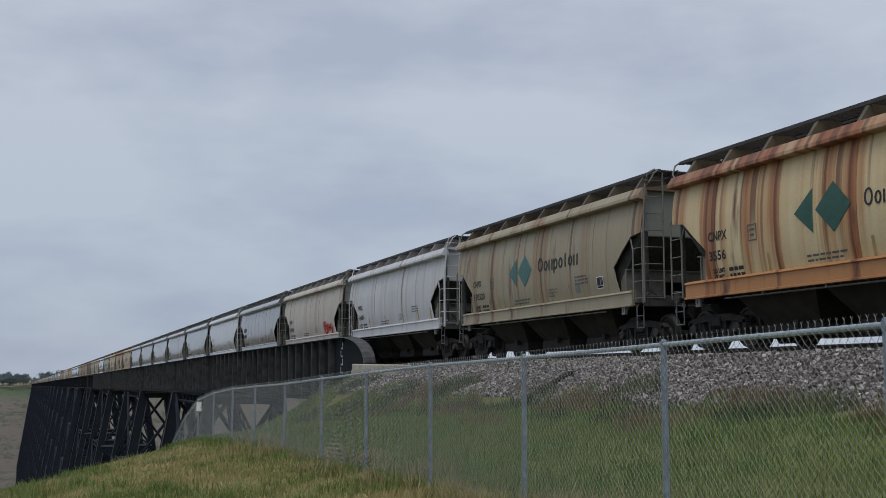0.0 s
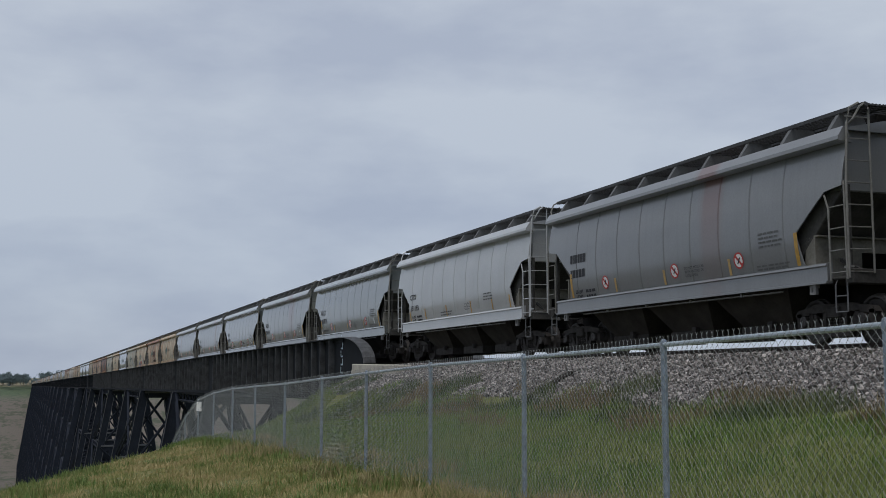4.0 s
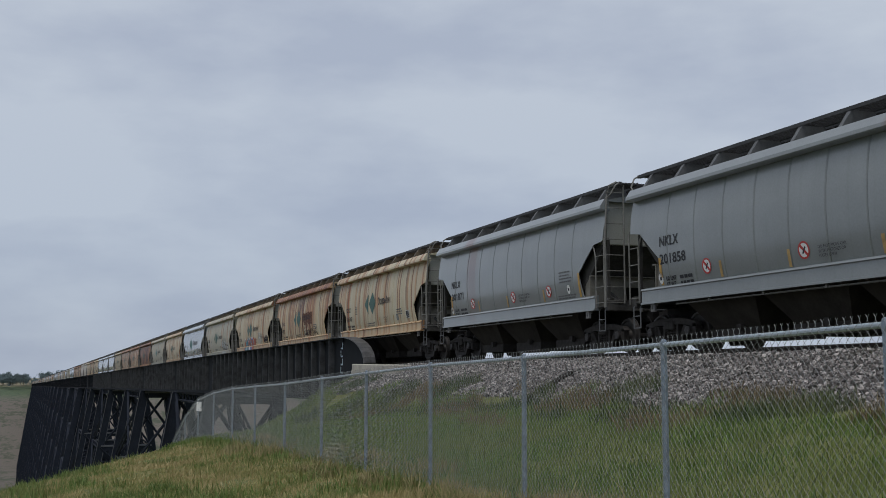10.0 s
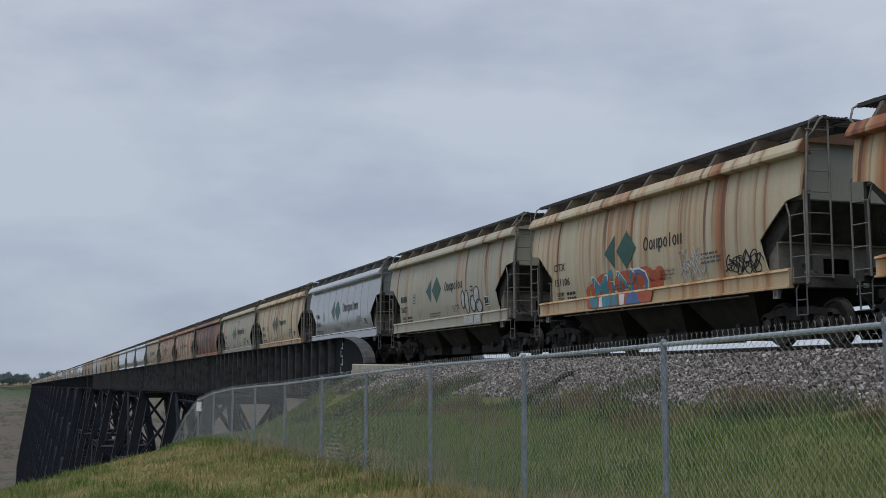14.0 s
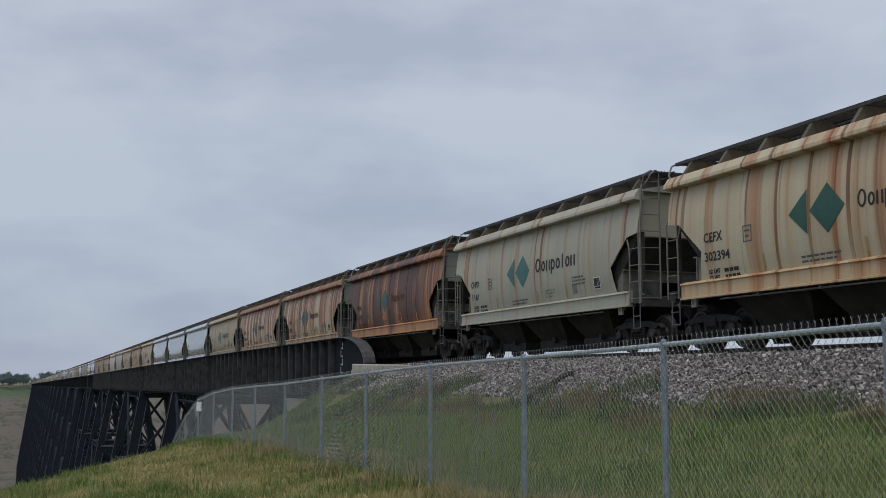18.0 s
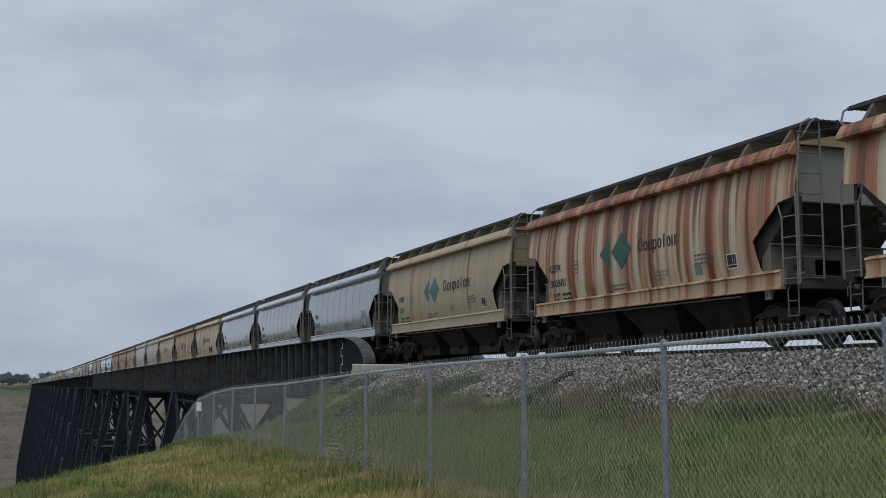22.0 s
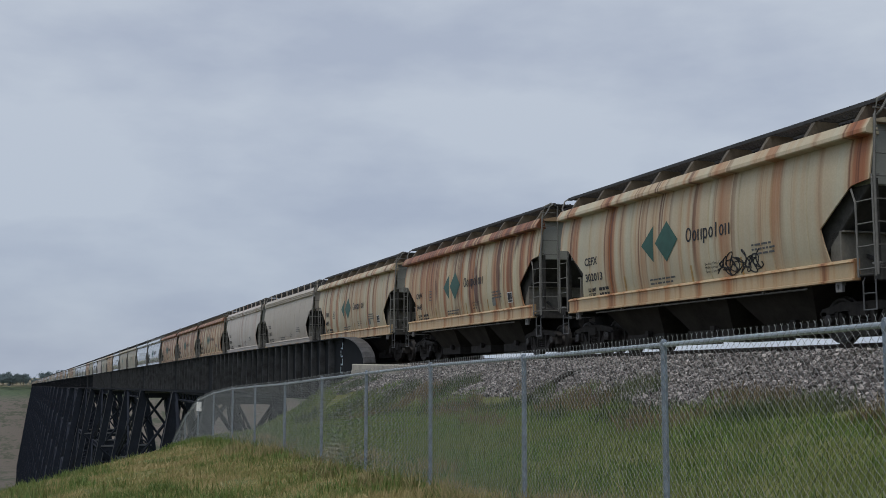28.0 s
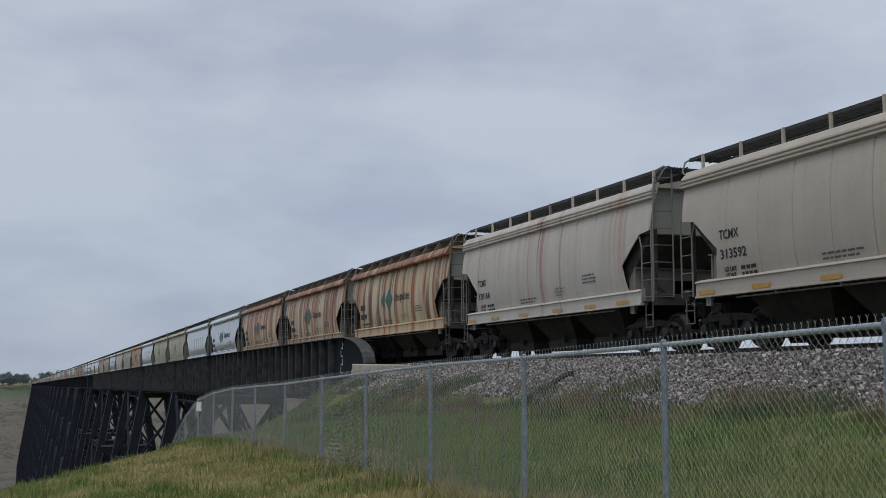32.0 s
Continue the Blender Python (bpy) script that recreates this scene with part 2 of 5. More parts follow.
# lighter than the web: light on the stiffener faces is painted in
M_STIFF = plain("lit_black_stiffener_steel", (0.052, 0.054, 0.058), 0.65, 0.0, 0.5, 2.0, spec=0.15)
# scuffed steel whose base colour is raised to carry a glint
M_WORN_GLINT = plain("scuffed_glint_steel", (0.085, 0.085, 0.088), 0.4, 0.3, 0.6, 3.5)
# leg edge highlights and the lit, dusty strut tops, put in as colour
M_LIT_EDGE = plain("lit_dusty_edge_steel", (0.075, 0.08, 0.09), 0.8, 0.0, 0.3, 1.5)
# black steel with the bluish distance haze mixed into its colour
M_TOWER = plain("hazed_tower_steel", (0.016, 0.020, 0.030), 0.8, 0.0, 0.3, 0.8, shift=False, spec=0.15)
M_STEELRAIL = plain("rail_steel", (0.04, 0.03, 0.026), 0.6, 0.2, 0.3, spec=0.2)
M_CONCRETE = plain("weathered_concrete", (0.42, 0.385, 0.33), 0.85, 0, 0.25, 2.0)
M_GALV = plain("galvanised_fence_steel", (0.38, 0.43, 0.48), 0.5, 0.4, 0.25, 14)
M_POST = plain("dull_galvanised_post_steel", (0.22, 0.265, 0.32), 0.6, 0.3, 0.35, 14)
M_WIRE = plain("galvanised_wire", (0.23, 0.245, 0.25), 0.6, 0.3, 0.15, 14, bump=0)
M_TIE = plain("creosoted_wood", (0.024, 0.02, 0.017), 0.85, 0, 0.35, spec=0.15)


def ground_material():
    m, n, l, b = shader("dry_grass_soil", 0.95)
    v = coords(n, l, shift=False)
    big = noise_node(n, l, v, 0.16, 5)
    mid = noise_node(n, l, v, 1.3, 5)
    far = noise_node(n, l, v, 0.035, 8, 0.75)
    fine = noise_node(n, l, v, 22, 3)
    green, straw, brown = (0.105, 0.125, 0.034), (0.165, 0.16, 0.048), (0.142, 0.122, 0.108)
    c = mixed(n, l, ramp(n, l, mid, 0.35, 0.7), green, straw)
    c = mixed(n, l, math_node(n, l, "MULTIPLY", ramp(n, l, big, 0.45, 0.7), 0.5), c, (0.095, 0.115, 0.03))
    g = n.new("ShaderNodeNewGeometry")
    sep = n.new("ShaderNodeSeparateXYZ")
    l.new(g.outputs["Position"], sep.inputs[0])
    dist = ramp(n, l, math_node(n, l, "DIVIDE", sep.outputs[1], 1000.0), 0.12, 0.35)
    shrub = noise_node(n, l, v, 0.16, 6, 0.7)
    fc = mixed(n, l, ramp(n, l, math_node(n, l, "ADD", math_node(n, l, "MULTIPLY", far, 0.6), math_node(n, l, "MULTIPLY", shrub, 0.4)), 0.505, 0.565), brown, (0.065, 0.075, 0.048))
    zfar = math_node(n, l, "DIVIDE", math_node(n, l, "ADD", sep.outputs[2], math_node(n, l, "MULTIPLY", big, 10.0)), 100.0)
    zfar = math_node(n, l, "ADD", zfar, 0.5)
    fc = mixed(n, l, ramp(n, l, zfar, 0.26, 0.34), fc, mixed(n, l, ramp(n, l, shrub, 0.42, 0.6), (0.085, 0.115, 0.06), (0.055, 0.085, 0.05)))
    fc = mixed(n, l, ramp(n, l, zfar, 0.43, 0.45), fc, (0.24, 0.205, 0.13))
    c = mixed(n, l, dist, c, fc)
    c = mixed(n, l, 0.3, c, ramp(n, l, fine, 0.3, 0.7, (0.12, 0.12, 0.08, 1), (0.8, 0.78, 0.6, 1)), "OVERLAY")
    l.new(c, b.inputs["Base Color"])
    bumped(n, l, b, fine, 0.6, 0.05)
    return m


def blade_material(name, a, b_, c_):
    m, n, l, b = shader(name, 0.7)
    g = n.new("ShaderNodeNewGeometry")
    r = n.new("ShaderNodeValToRGB")
    e = r.color_ramp.elements
    e[0].color, e[1].color = (*a, 1), (*c_, 1)
    x = e.new(0.55)
    x.color = (*b_, 1)
    l.new(g.outputs["Random Per Island"], r.inputs["Fac"])
    v = coords(n, l, shift=False)
    patch = noise_node(n, l, v, 0.8, 6, 0.6)
    l.new(mixed(n, l, math_node(n, l, "MULTIPLY", ramp(n, l, patch, 0.46, 0.58), 0.8), r.outputs["Color"], c_), b.inputs["Base Color"])
    return m


M_GROUND = ground_material()
M_GRASS = blade_material("green_grass", (0.065, 0.125, 0.024), (0.125, 0.20, 0.038), (0.17, 0.20, 0.055))
M_DRY = blade_material("dry_grass", (0.155, 0.18, 0.048), (0.23, 0.24, 0.07), (0.42, 0.325, 0.155))


def stone_material():
    m, n, l, b = shader("grey_ballast_stone", 0.9)
    g = n.new("ShaderNodeNewGeometry")
    r = n.new("ShaderNodeValToRGB")
    e = r.color_ramp.elements
    e[0].color, e[1].color = (0.035, 0.031, 0.030, 1), (0.50, 0.46, 0.43, 1)
    x = e.new(0.6)
    x.color = (0.20, 0.178, 0.168, 1)
    l.new(g.outputs["Random Per Island"], r.inputs["Fac"])
    v = coords(n, l, shift=False)
    f = noise_node(n, l, v, 40, 3)
    l.new(mixed(n, l, 0.35, r.outputs["Color"], ramp(n, l, f, 0.3, 0.7), "OVERLAY"), b.inputs["Base Color"])
    return m


M_STONE = stone_material()
# gravel bed painted dark for the shade in the gaps between stones
M_BED = plain("gap_shade_gravel", (0.035, 0.031, 0.029), 0.95, 0, 0.5, 18.0, 0.6, shift=False)


# ---------------------------------------------------------------- mesh helpers
class Shape:
    """Collects vertices and faces for one mesh."""

    def __init__(self):
        self.v, self.f = [], []

    def add(self, verts, faces):
        k = len(self.v)
        self.v += [tuple(p) for p in verts]
        self.f += [tuple(i + k for i in q) for q in faces]
        return self

    def box(self, x0, x1, y0, y1, z0, z1):
        return self.add([(x, y, z) for x in (x0, x1) for y in (y0, y1) for z in (z0, z1)],
                        [(0, 1, 3, 2), (4, 6, 7, 5), (0, 4, 5, 1), (2, 3, 7, 6), (0, 2, 6, 4), (1, 5, 7, 3)])

    def prism(self, pts, a, b, axis="y"):
        """A closed outline, swept from a to b along an axis. Outline in the other two axes, in x, y, z order."""
        put = {"x": lambda p, s: (s, p[0], p[1]), "y": lambda p, s: (p[0], s, p[1]), "z": lambda p, s: (p[0], p[1], s)}[axis]
        n = len(pts)
        return self.add([put(p, a) for p in pts] + [put(p, b) for p in pts],
                        [tuple(range(n)), tuple(range(2 * n - 1, n - 1, -1))] + [(i, (i + 1) % n, n + (i + 1) % n, n + i) for i in range(n)])

    def tube(self, path, r, n=6):
        path = [Vector(p) for p in path]
        rings = []
        for i, p in enumerate(path):
            d = (path[min(i + 1, len(path) - 1)] - path[max(i - 1, 0)]).normalized()
            s = d.orthogonal().normalized() if abs(d.z) > 0.95 or abs(d.z) < 0.05 and False else d.cross(Vector((0.31, 0.17, 0.93))).normalized()
            t = d.cross(s)
            rings += [p + r * (math.cos(2 * math.pi * k / n) * s + math.sin(2 * math.pi * k / n) * t) for k in range(n)]
        m = len(path)
        return self.add(rings, [(i * n + k, i * n + (k + 1) % n, (i + 1) * n + (k + 1) % n, (i + 1) * n + k) for i in range(m - 1) for k in range(n)]
                        + [tuple(range(n))[::-1], tuple((m - 1) * n + k for k in range(n))])

    def lathe(self, prof, c, axis="x", n=20):
        """prof: (along, radius) pairs round an axis through c."""
        vs = []
        for a, r in prof:
            for k in range(n):
                u, w = r * math.cos(2 * math.pi * k / n), r * math.sin(2 * math.pi * k / n)
                d = {"x": (a, u, w), "y": (u, a, w), "z": (u, w, a)}[axis]
                vs.append((c[0] + d[0], c[1] + d[1], c[2] + d[2]))
        m = len(prof)
        return self.add(vs, [(i * n + k, i * n + (k + 1) % n, (i + 1) * n + (k + 1) % n, (i + 1) * n + k) for i in range(m - 1) for k in range(n)]
                        + [tuple(range(n))[::-1], tuple((m - 1) * n + k for k in range(n))])

    def mesh(self, name, bevel=0.0, smooth=False):
        me = bpy.data.meshes.new(name)
        me.from_pydata(self.v, [], self.f)
        bm = bmesh.new()
        bm.from_mesh(me)
        bmesh.ops.recalc_face_normals(bm, faces=bm.faces)
        if bevel:
            bmesh.ops.bevel(bm, geom=[e for e in bm.edges if len(e.link_faces) == 2 and e.calc_face_angle(0) > 0.6], offset=bevel, segments=1, affect="EDGES")
        for q in bm.faces:
            q.smooth = smooth
        if smooth:
            for e in bm.edges:
                e.smooth = len(e.link_faces) == 2 and e.calc_face_angle(0) < 0.5
        bm.to_mesh(me)
        bm.free()
        me.materials.append(None)
        return me


def part(name, me, material, parent, label="", at=(0, 0, 0)):
    """Links a mesh as one object under a thing or a part. Alike pieces share the mesh and carry their own material."""
    ob = new(name, me)
    if len(me.materials) == 0:
        me.materials.append(None)
    ob.material_slots[0].link = "OBJECT"
    ob.material_slots[0].material = material
    ob.location = at
    if parent is not None:
        ob.parent = parent
        ob.color = (parent.color[0], 40.0 + at[1], 0, 1)
    if label:
        ob["label"] = label
    return ob


def bulk(name, verts, faces, material, parent=None, smooth=False):
    """A large mesh straight from arrays."""
    me = bpy.data.meshes.new(name)
    me.from_pydata(verts, [], faces)
    me.materials.append(material)
    if smooth:
        me.polygons.foreach_set("use_smooth", [True] * len(me.polygons))
    ob = new(name, me)
    if parent is not None:
        ob.parent = parent
    return ob


# ---------------------------------------------------------------- terrain
def smooth01(a):
    a = np.clip(a, 0, 1)
    return a * a * (3 - 2 * a)


def natural(x, y):
    """The hill that the camera stands on, falling away into the valley, and the far bank."""
    z = 0.04 * np.clip(x, -60, 0) + 0.1 * np.clip(x, 0, 5) + 0.15 * np.clip(x - 5, 0, 6.3) - 0.022 * np.clip(y, -20, 60) - 0.045 * np.clip(y - 29, 0, 40) * np.clip((x - 5) / 3, 0, 1)
    e = ((y - 20.0) - 2.4 * x) / 2.6
    d = np.clip(e + 1.2, 0, None)
    fall = np.where(d < 13, 0.02 * d * d, 3.38 + 0.52 * (d - 13))
    z = z - fall
    floor = -93.0 + 2.0 * np.sin(x * 0.011) + 2.5 * np.sin(y * 0.007)
    z = np.maximum(z, floor)
    far = smooth01((y - 1330 + 40 * np.sin(x * 0.006)) / 290.0)
    return z * (1 - far) + far * (-9.0 + 6.0 * smooth01((y - 1700) / 900) + 0.8 * np.sin(x * 0.01 + 1.0))


def terrain(x, y):
    x, y = np.asarray(x, float), np.asarray(y, float)
    z = natural(x, y)
    s = np.where(x < TRACK_X, 13.4 - x, x - 18.5)
    fill = np.where(s < 0, 2.02, np.where(s < 2.1, 2.02 - 0.42 * s, 1.138 - 0.68 * (s - 2.1)))
    fill = fill - 0.75 * np.clip(y - 46.5, 0, None) - 0.13 * np.clip(y - 43, 0, None) * np.clip((s + 0.3) / 0.6, 0, 1) * np.clip((5.2 - s) / 2.4, 0, 1)
    return np.maximum(z, fill)


def axis_lines(dense0, dense1, step, lo, hi):
    out = list(np.arange(dense0, dense1 + 1e-6, step))
    for edge, sign, end in ((dense1, 1, hi), (dense0, -1, lo)):
        p, d = edge, step
        while sign * (end - p) > 0:
            d *= 1.16
            p = p + sign * d
            out.append(p)
    return np.array(sorted(out))


def build_ground():
    xs, ys = axis_lines(-6, 20, 0.3, -3000, 3500), axis_lines(0, 52, 0.4, -1500, 4600)
    gx, gy = np.meshgrid(xs, ys)
    gz = terrain(gx, gy)
    near = np.exp(-((gy - 15) / 60.0) ** 2)
    rng = np.random.RandomState(4)
    gz = gz + near * (0.03 * np.sin(gx * 1.7 + 1.3 * np.sin(gy * 0.9)) * np.sin(gy * 1.3) + rng.uniform(-0.02, 0.02, gx.shape)) * (gx < 11.3)
    roll = smooth01((gy - 1330) / 100) * (1 - smooth01((gy - 1600) / 60))
    gz = gz + roll * (5 * np.sin(gx * 0.05 + gy * 0.01) + 4 * np.sin(gx * 0.021 - gy * 0.03))
    nx, ny = len(xs), len(ys)
    v = np.stack([gx.ravel(), gy.ravel(), gz.ravel()], 1)
    i = np.arange(nx * ny).reshape(ny, nx)
    f = np.stack([i[:-1, :-1].ravel(), i[:-1, 1:].ravel(), i[1:, 1:].ravel(), i[1:, :-1].ravel()], 1)
    g = bulk("ground", v.tolist(), f.tolist(), M_GROUND, smooth=True)
    tagged(g, "dry grassy hillside falling into a wide river valley", "ground", kind="structure")


build_ground()


# ---------------------------------------------------------------- viaduct
GRADE, BREAK_Y, EASE = 0.0070, 65.0, 18.0


def drop(y):
    """How far the line has come down at y: level up to the bridge, then a steady down grade."""
    if y < BREAK_Y - EASE:
        return 0.0
    if y < BREAK_Y + EASE:
        return GRADE * (y - BREAK_Y + EASE) ** 2 / (4 * EASE)
    return GRADE * (y - BREAK_Y)


def swept(outline, stations):
    """A closed outline in x and z carried along the line through (y, fall) stations."""
    s, n = Shape(), len(outline)
    vs = [(x, y, z - d) for y, d in stations for x, z in outline]
    fs = [(i * n + k, i * n + (k + 1) % n, (i + 1) * n + (k + 1) % n, (i + 1) * n + k) for i in range(len(stations) - 1) for k in range(n)]
    m = (len(stations) - 1) * n
    return s.add(vs, fs + [tuple(range(n)), tuple(range(m + n - 1, m - 1, -1))])


GIRDER_X = 2.44
G_TOP, G_BOT = 3.32, 0.62
ABUT_Y = 47.7
viaduct = new("viaduct")
tagged(viaduct, "long black steel railway viaduct on trestle towers", "bridge")
viaduct.location = (TRACK_X, ABUT_Y, 0)


END_CURVE = [(1.7 - 4.0 * math.sin(a), G_TOP - G_BOT - 1.2 * (1 - math.cos(a))) for a in np.linspace(0, math.pi / 2, 9)]


def girder_mesh(length, near_end=False, stiff=False, flange=0.6):
    s = Shape()
    h = G_TOP - G_BOT
    if near_end:
        pts = [(0, 0), (length, 0), (length, h)] + END_CURVE + [(-2.3, h - 1.32), (0, h - 1.32)]
    else:
        pts = [(0, 0), (length, 0), (length, h), (0, h)]
    s.prism(pts, -0.03, 0.03, "x")
    s.box(-flange / 2, flange / 2, 0, length, -0.05, 0.0)
    s.box(-flange / 2, flange / 2, 1.7 if near_end else 0, length, h, h + 0.05)
    s.box(-0.09, 0.09, 0, length, 0.0, 0.16)
    s.box(-0.09, 0.09, 1.7 if near_end else 0, length, h - 0.16, h)
    if stiff:
        for k in range(1, int(length / 1.7)):
            s.box(-0.17, -0.03, k * 1.7 - 0.06, k * 1.7 + 0.06, 0.16, h - 0.16)
    return s.mesh("girder")


def lattice(s, a, b, w, size, lace=True):
    """A built-up member between two points: two flat channels with lacing bars between."""
    a, b = Vector(a), Vector(b)
    d = (b - a).normalized()
    w = Vector(w).normalized()
    for k in (-0.5, 0.5):
        s.tube([a + w * size * k, b + w * size * k], size * 0.17, 4)
    if lace:
        n = max(2, int((b - a).length / (size * 1.6)))
        for i in range(n):
            p, q = a.lerp(b, i / n), a.lerp(b, (i + 1) / n)
            k = 0.5 if i % 2 else -0.5
            s.tube([p + w * size * k, q - w * size * k], size * 0.07, 4)


def build_viaduct():
    spans, y, k = [], 0.0, 0
    while y < 1610:
        L = 39.3 if k == 0 else 20.4 if k % 2 else 30.1
        spans.append((y, L))
        y, k = y + L, k + 1
    stiff_me = Shape().box(-0.29, -0.03, -0.05, 0.05, 0.16, G_TOP - G_BOT - 0.02).mesh("stiffener")
    shared = {}
    for i, (y0, L) in enumerate(spans):
        for side in (-1, 1):
            near = side < 0 and i < 7
            key = (L, i == 0, near or side > 0)
            if key not in shared:
                shared[key] = girder_mesh(L - 0.06, i == 0, not (near or side > 0))
            d0, d1 = drop(ABUT_Y + y0), drop(ABUT_Y + y0 + L)
            g = part("girder", shared[key], M_BRIDGE, viaduct, at=(side * GIRDER_X, y0, G_BOT - d0))
            g.rotation_euler = (-math.atan2(d1 - d0, L), 0, 0)
            if near:
                for q in range(1, int(L / 1.7)):
                    if i == 0 and q < 2:
                        continue
                    part("stiffener", stiff_me, M_STIFF, g, at=(0, q * 1.7, 0))
    # floor of the deck between the girders
    wd, lo, hi = GIRDER_X - 0.05, RAIL_Z - 0.75, RAIL_Z - 0.45
    deck = swept([(-wd, lo), (wd, lo), (wd, hi), (-wd, hi)], [(q, drop(ABUT_Y + q)) for q in (0.3, 6.0, 12.0, 18.0, 24.0, 30.0, 36.0, y)])
    part("deck_floor", deck.mesh("deck_floor"), M_BRIDGE, viaduct)
    # bents stand where spans meet; two bents make a tower
    bents = [y0 for y0, L in spans[1:]]
    for i in range(0, len(bents) - 1):
        yb = bents[i]
        top = G_BOT - 0.05 - drop(ABUT_Y + yb)
        gz = float(min(terrain(TRACK_X - 8, ABUT_Y + yb), terrain(TRACK_X, ABUT_Y + yb))) - 1.0
        h = top - gz
        if h < 2:
            continue
        det = i < 8
        foot = GIRDER_X + h / 6.0
        levels = [top - 0.5]
        while levels[-1] - gz > 12:
            levels.append(levels[-1] - 8.6)
        levels.append(gz)

        def at(z, sgn):
            return Vector((sgn * (GIRDER_X + (top - z) / 6.0), yb, z))

        if det:
            for sgn in (-1, 1):
                s = Shape()
                a, b = at(top, sgn), at(gz, sgn)
                for k in (-0.3, 0.3):
                    s.prism([(a.x - 0.53, a.z), (a.x + 0.53, a.z), (b.x + 0.68, b.z), (b.x - 0.68, b.z)], yb + k - 0.05, yb + k + 0.05, "y")
                lattice(s, a, b, (0, 1, 0), 0.6)
                leg = part("tower_leg", s.mesh("tower_leg"), M_TOWER, viaduct)
                # thin pale strips stand in for the highlights along the leg's edges
                s = Shape()
                for k, w in ((-0.53, -0.68), (0.45, 0.60)):
                    s.prism([(a.x + k, a.z), (a.x + k + 0.08, a.z), (b.x + w + 0.08, b.z), (b.x + w, b.z)], yb - 0.42, yb - 0.352, "y")
                part("leg_angle", s.mesh("leg_angle"), M_LIT_EDGE, leg, "thin pale strip painted as the leg's edge highlight")
            for z0, z1 in zip(levels, levels[1:]):
                for u, w in ((-1, 1), (1, -1)):
                    s = Shape()
                    lattice(s, at(z0, u), at(z1, w), (0, 1, 0), 0.8)
                    part("cross_brace", s.mesh("cross_brace"), M_TOWER, viaduct)
                a, b = at(z0, -1), at(z0, 1)
                s = Shape().box(a.x, b.x, yb - 0.42, yb - 0.34, z0 - 0.35, z0 + 0.35).box(a.x, b.x, yb + 0.34, yb + 0.42, z0 - 0.35, z0 + 0.35)
                part("strut", s.mesh("strut"), M_TOWER, viaduct)
                # top flange, with dust and its lit edge in the colour
                cap = Shape().box(a.x + 0.1, b.x - 0.1, yb - 0.55, yb + 0.55, z0 + 0.352, z0 + 0.40).box(a.x + 0.1, b.x - 0.1, yb - 0.55, yb - 0.47, z0 + 0.18, z0 + 0.352)
                part("strut_flange", cap.mesh("strut_flange"), M_LIT_EDGE, viaduct, "dusty strut flange, its lit edge painted pale")
        else:
            s = Shape()
            for sgn in (-1, 1):
                a, b = at(top, sgn), at(gz, sgn)
                s.prism([(a.x - 0.6, a.z), (a.x + 0.6, a.z), (b.x + 0.75, b.z), (b.x - 0.75, b.z)], yb - 0.6, yb + 0.6, "y")
            for z0, z1 in zip(levels, levels[1:]):
                s.tube([at(z0, -1), at(z1, 1)], 0.46, 4)
                s.tube([at(z0, 1), at(z1, -1)], 0.46, 4)
                s.tube([at(z0, -1), at(z0, 1)], 0.36, 4)
            part("bent", s.mesh("bent"), M_TOWER, viaduct)["kind"] = "stuff"
        # bracing along the bridge inside a tower
        if i % 2 == 0 and i + 1 < len(bents):
            y2 = bents[i + 1]
            for sgn in (-1, 1):
                for z0, z1 in zip(levels, levels[1:]):
                    if y2 - yb > 25:
                        continue
                    s = Shape()
                    a, b = at(z0, sgn), at(z1, sgn)
                    a2, b2 = a + Vector((0, y2 - yb, 0)), b + Vector((0, y2 - yb, 0))
                    if det:
                        lattice(s, a, b2, (0, 0, 1), 0.85)
                        lattice(s, a2, b, (0, 0, 1), 0.85)
                        lattice(s, a, a2, (0, 0, 1), 0.7)
                    else:
                        for p, q in ((a, b2), (a2, b), (a, a2)):
                            s.tube([p, q], 0.46, 4)
                    part("tower_brace", s.mesh("tower_brace"), M_TOWER, viaduct)

    # worn cover plate round the girder's near corner, its colour lightened for the glint
    arc = [(y, z + 0.02) for y, z in END_CURVE]
    outline = arc + [(y - 0.03, z + 0.05) for y, z in arc[::-1]]
    plate = Shape().prism(outline, -0.30, 0.22, "x").mesh("end_cover_plate")
    for sgn in (-1, 1):
        part("end_cover_plate", plate, M_WORN_GLINT, viaduct, "scuffed cover plate, lightened for its glint", at=(sgn * GIRDER_X, 0, G_BOT))
    # illegible white daub down the first panel of the girder
    for k in range(5):
        z = 1.15 + k * 0.36
        part("spray_daub", Shape().box(-0.034, -0.031, 1.92, 2.28, z, z + 0.07).mesh("spray_daub"), M_PALEBLUE, viaduct, at=(-GIRDER_X, 0, G_BOT))
        part("spray_daub", Shape().box(-0.034, -0.031, 1.92 if k % 2 else 2.2, 2.0 if k % 2 else 2.28, z + 0.05, z + 0.3).mesh("spray_daub"), M_PALEBLUE, viaduct, at=(-GIRDER_X, 0, G_BOT))


build_viaduct()


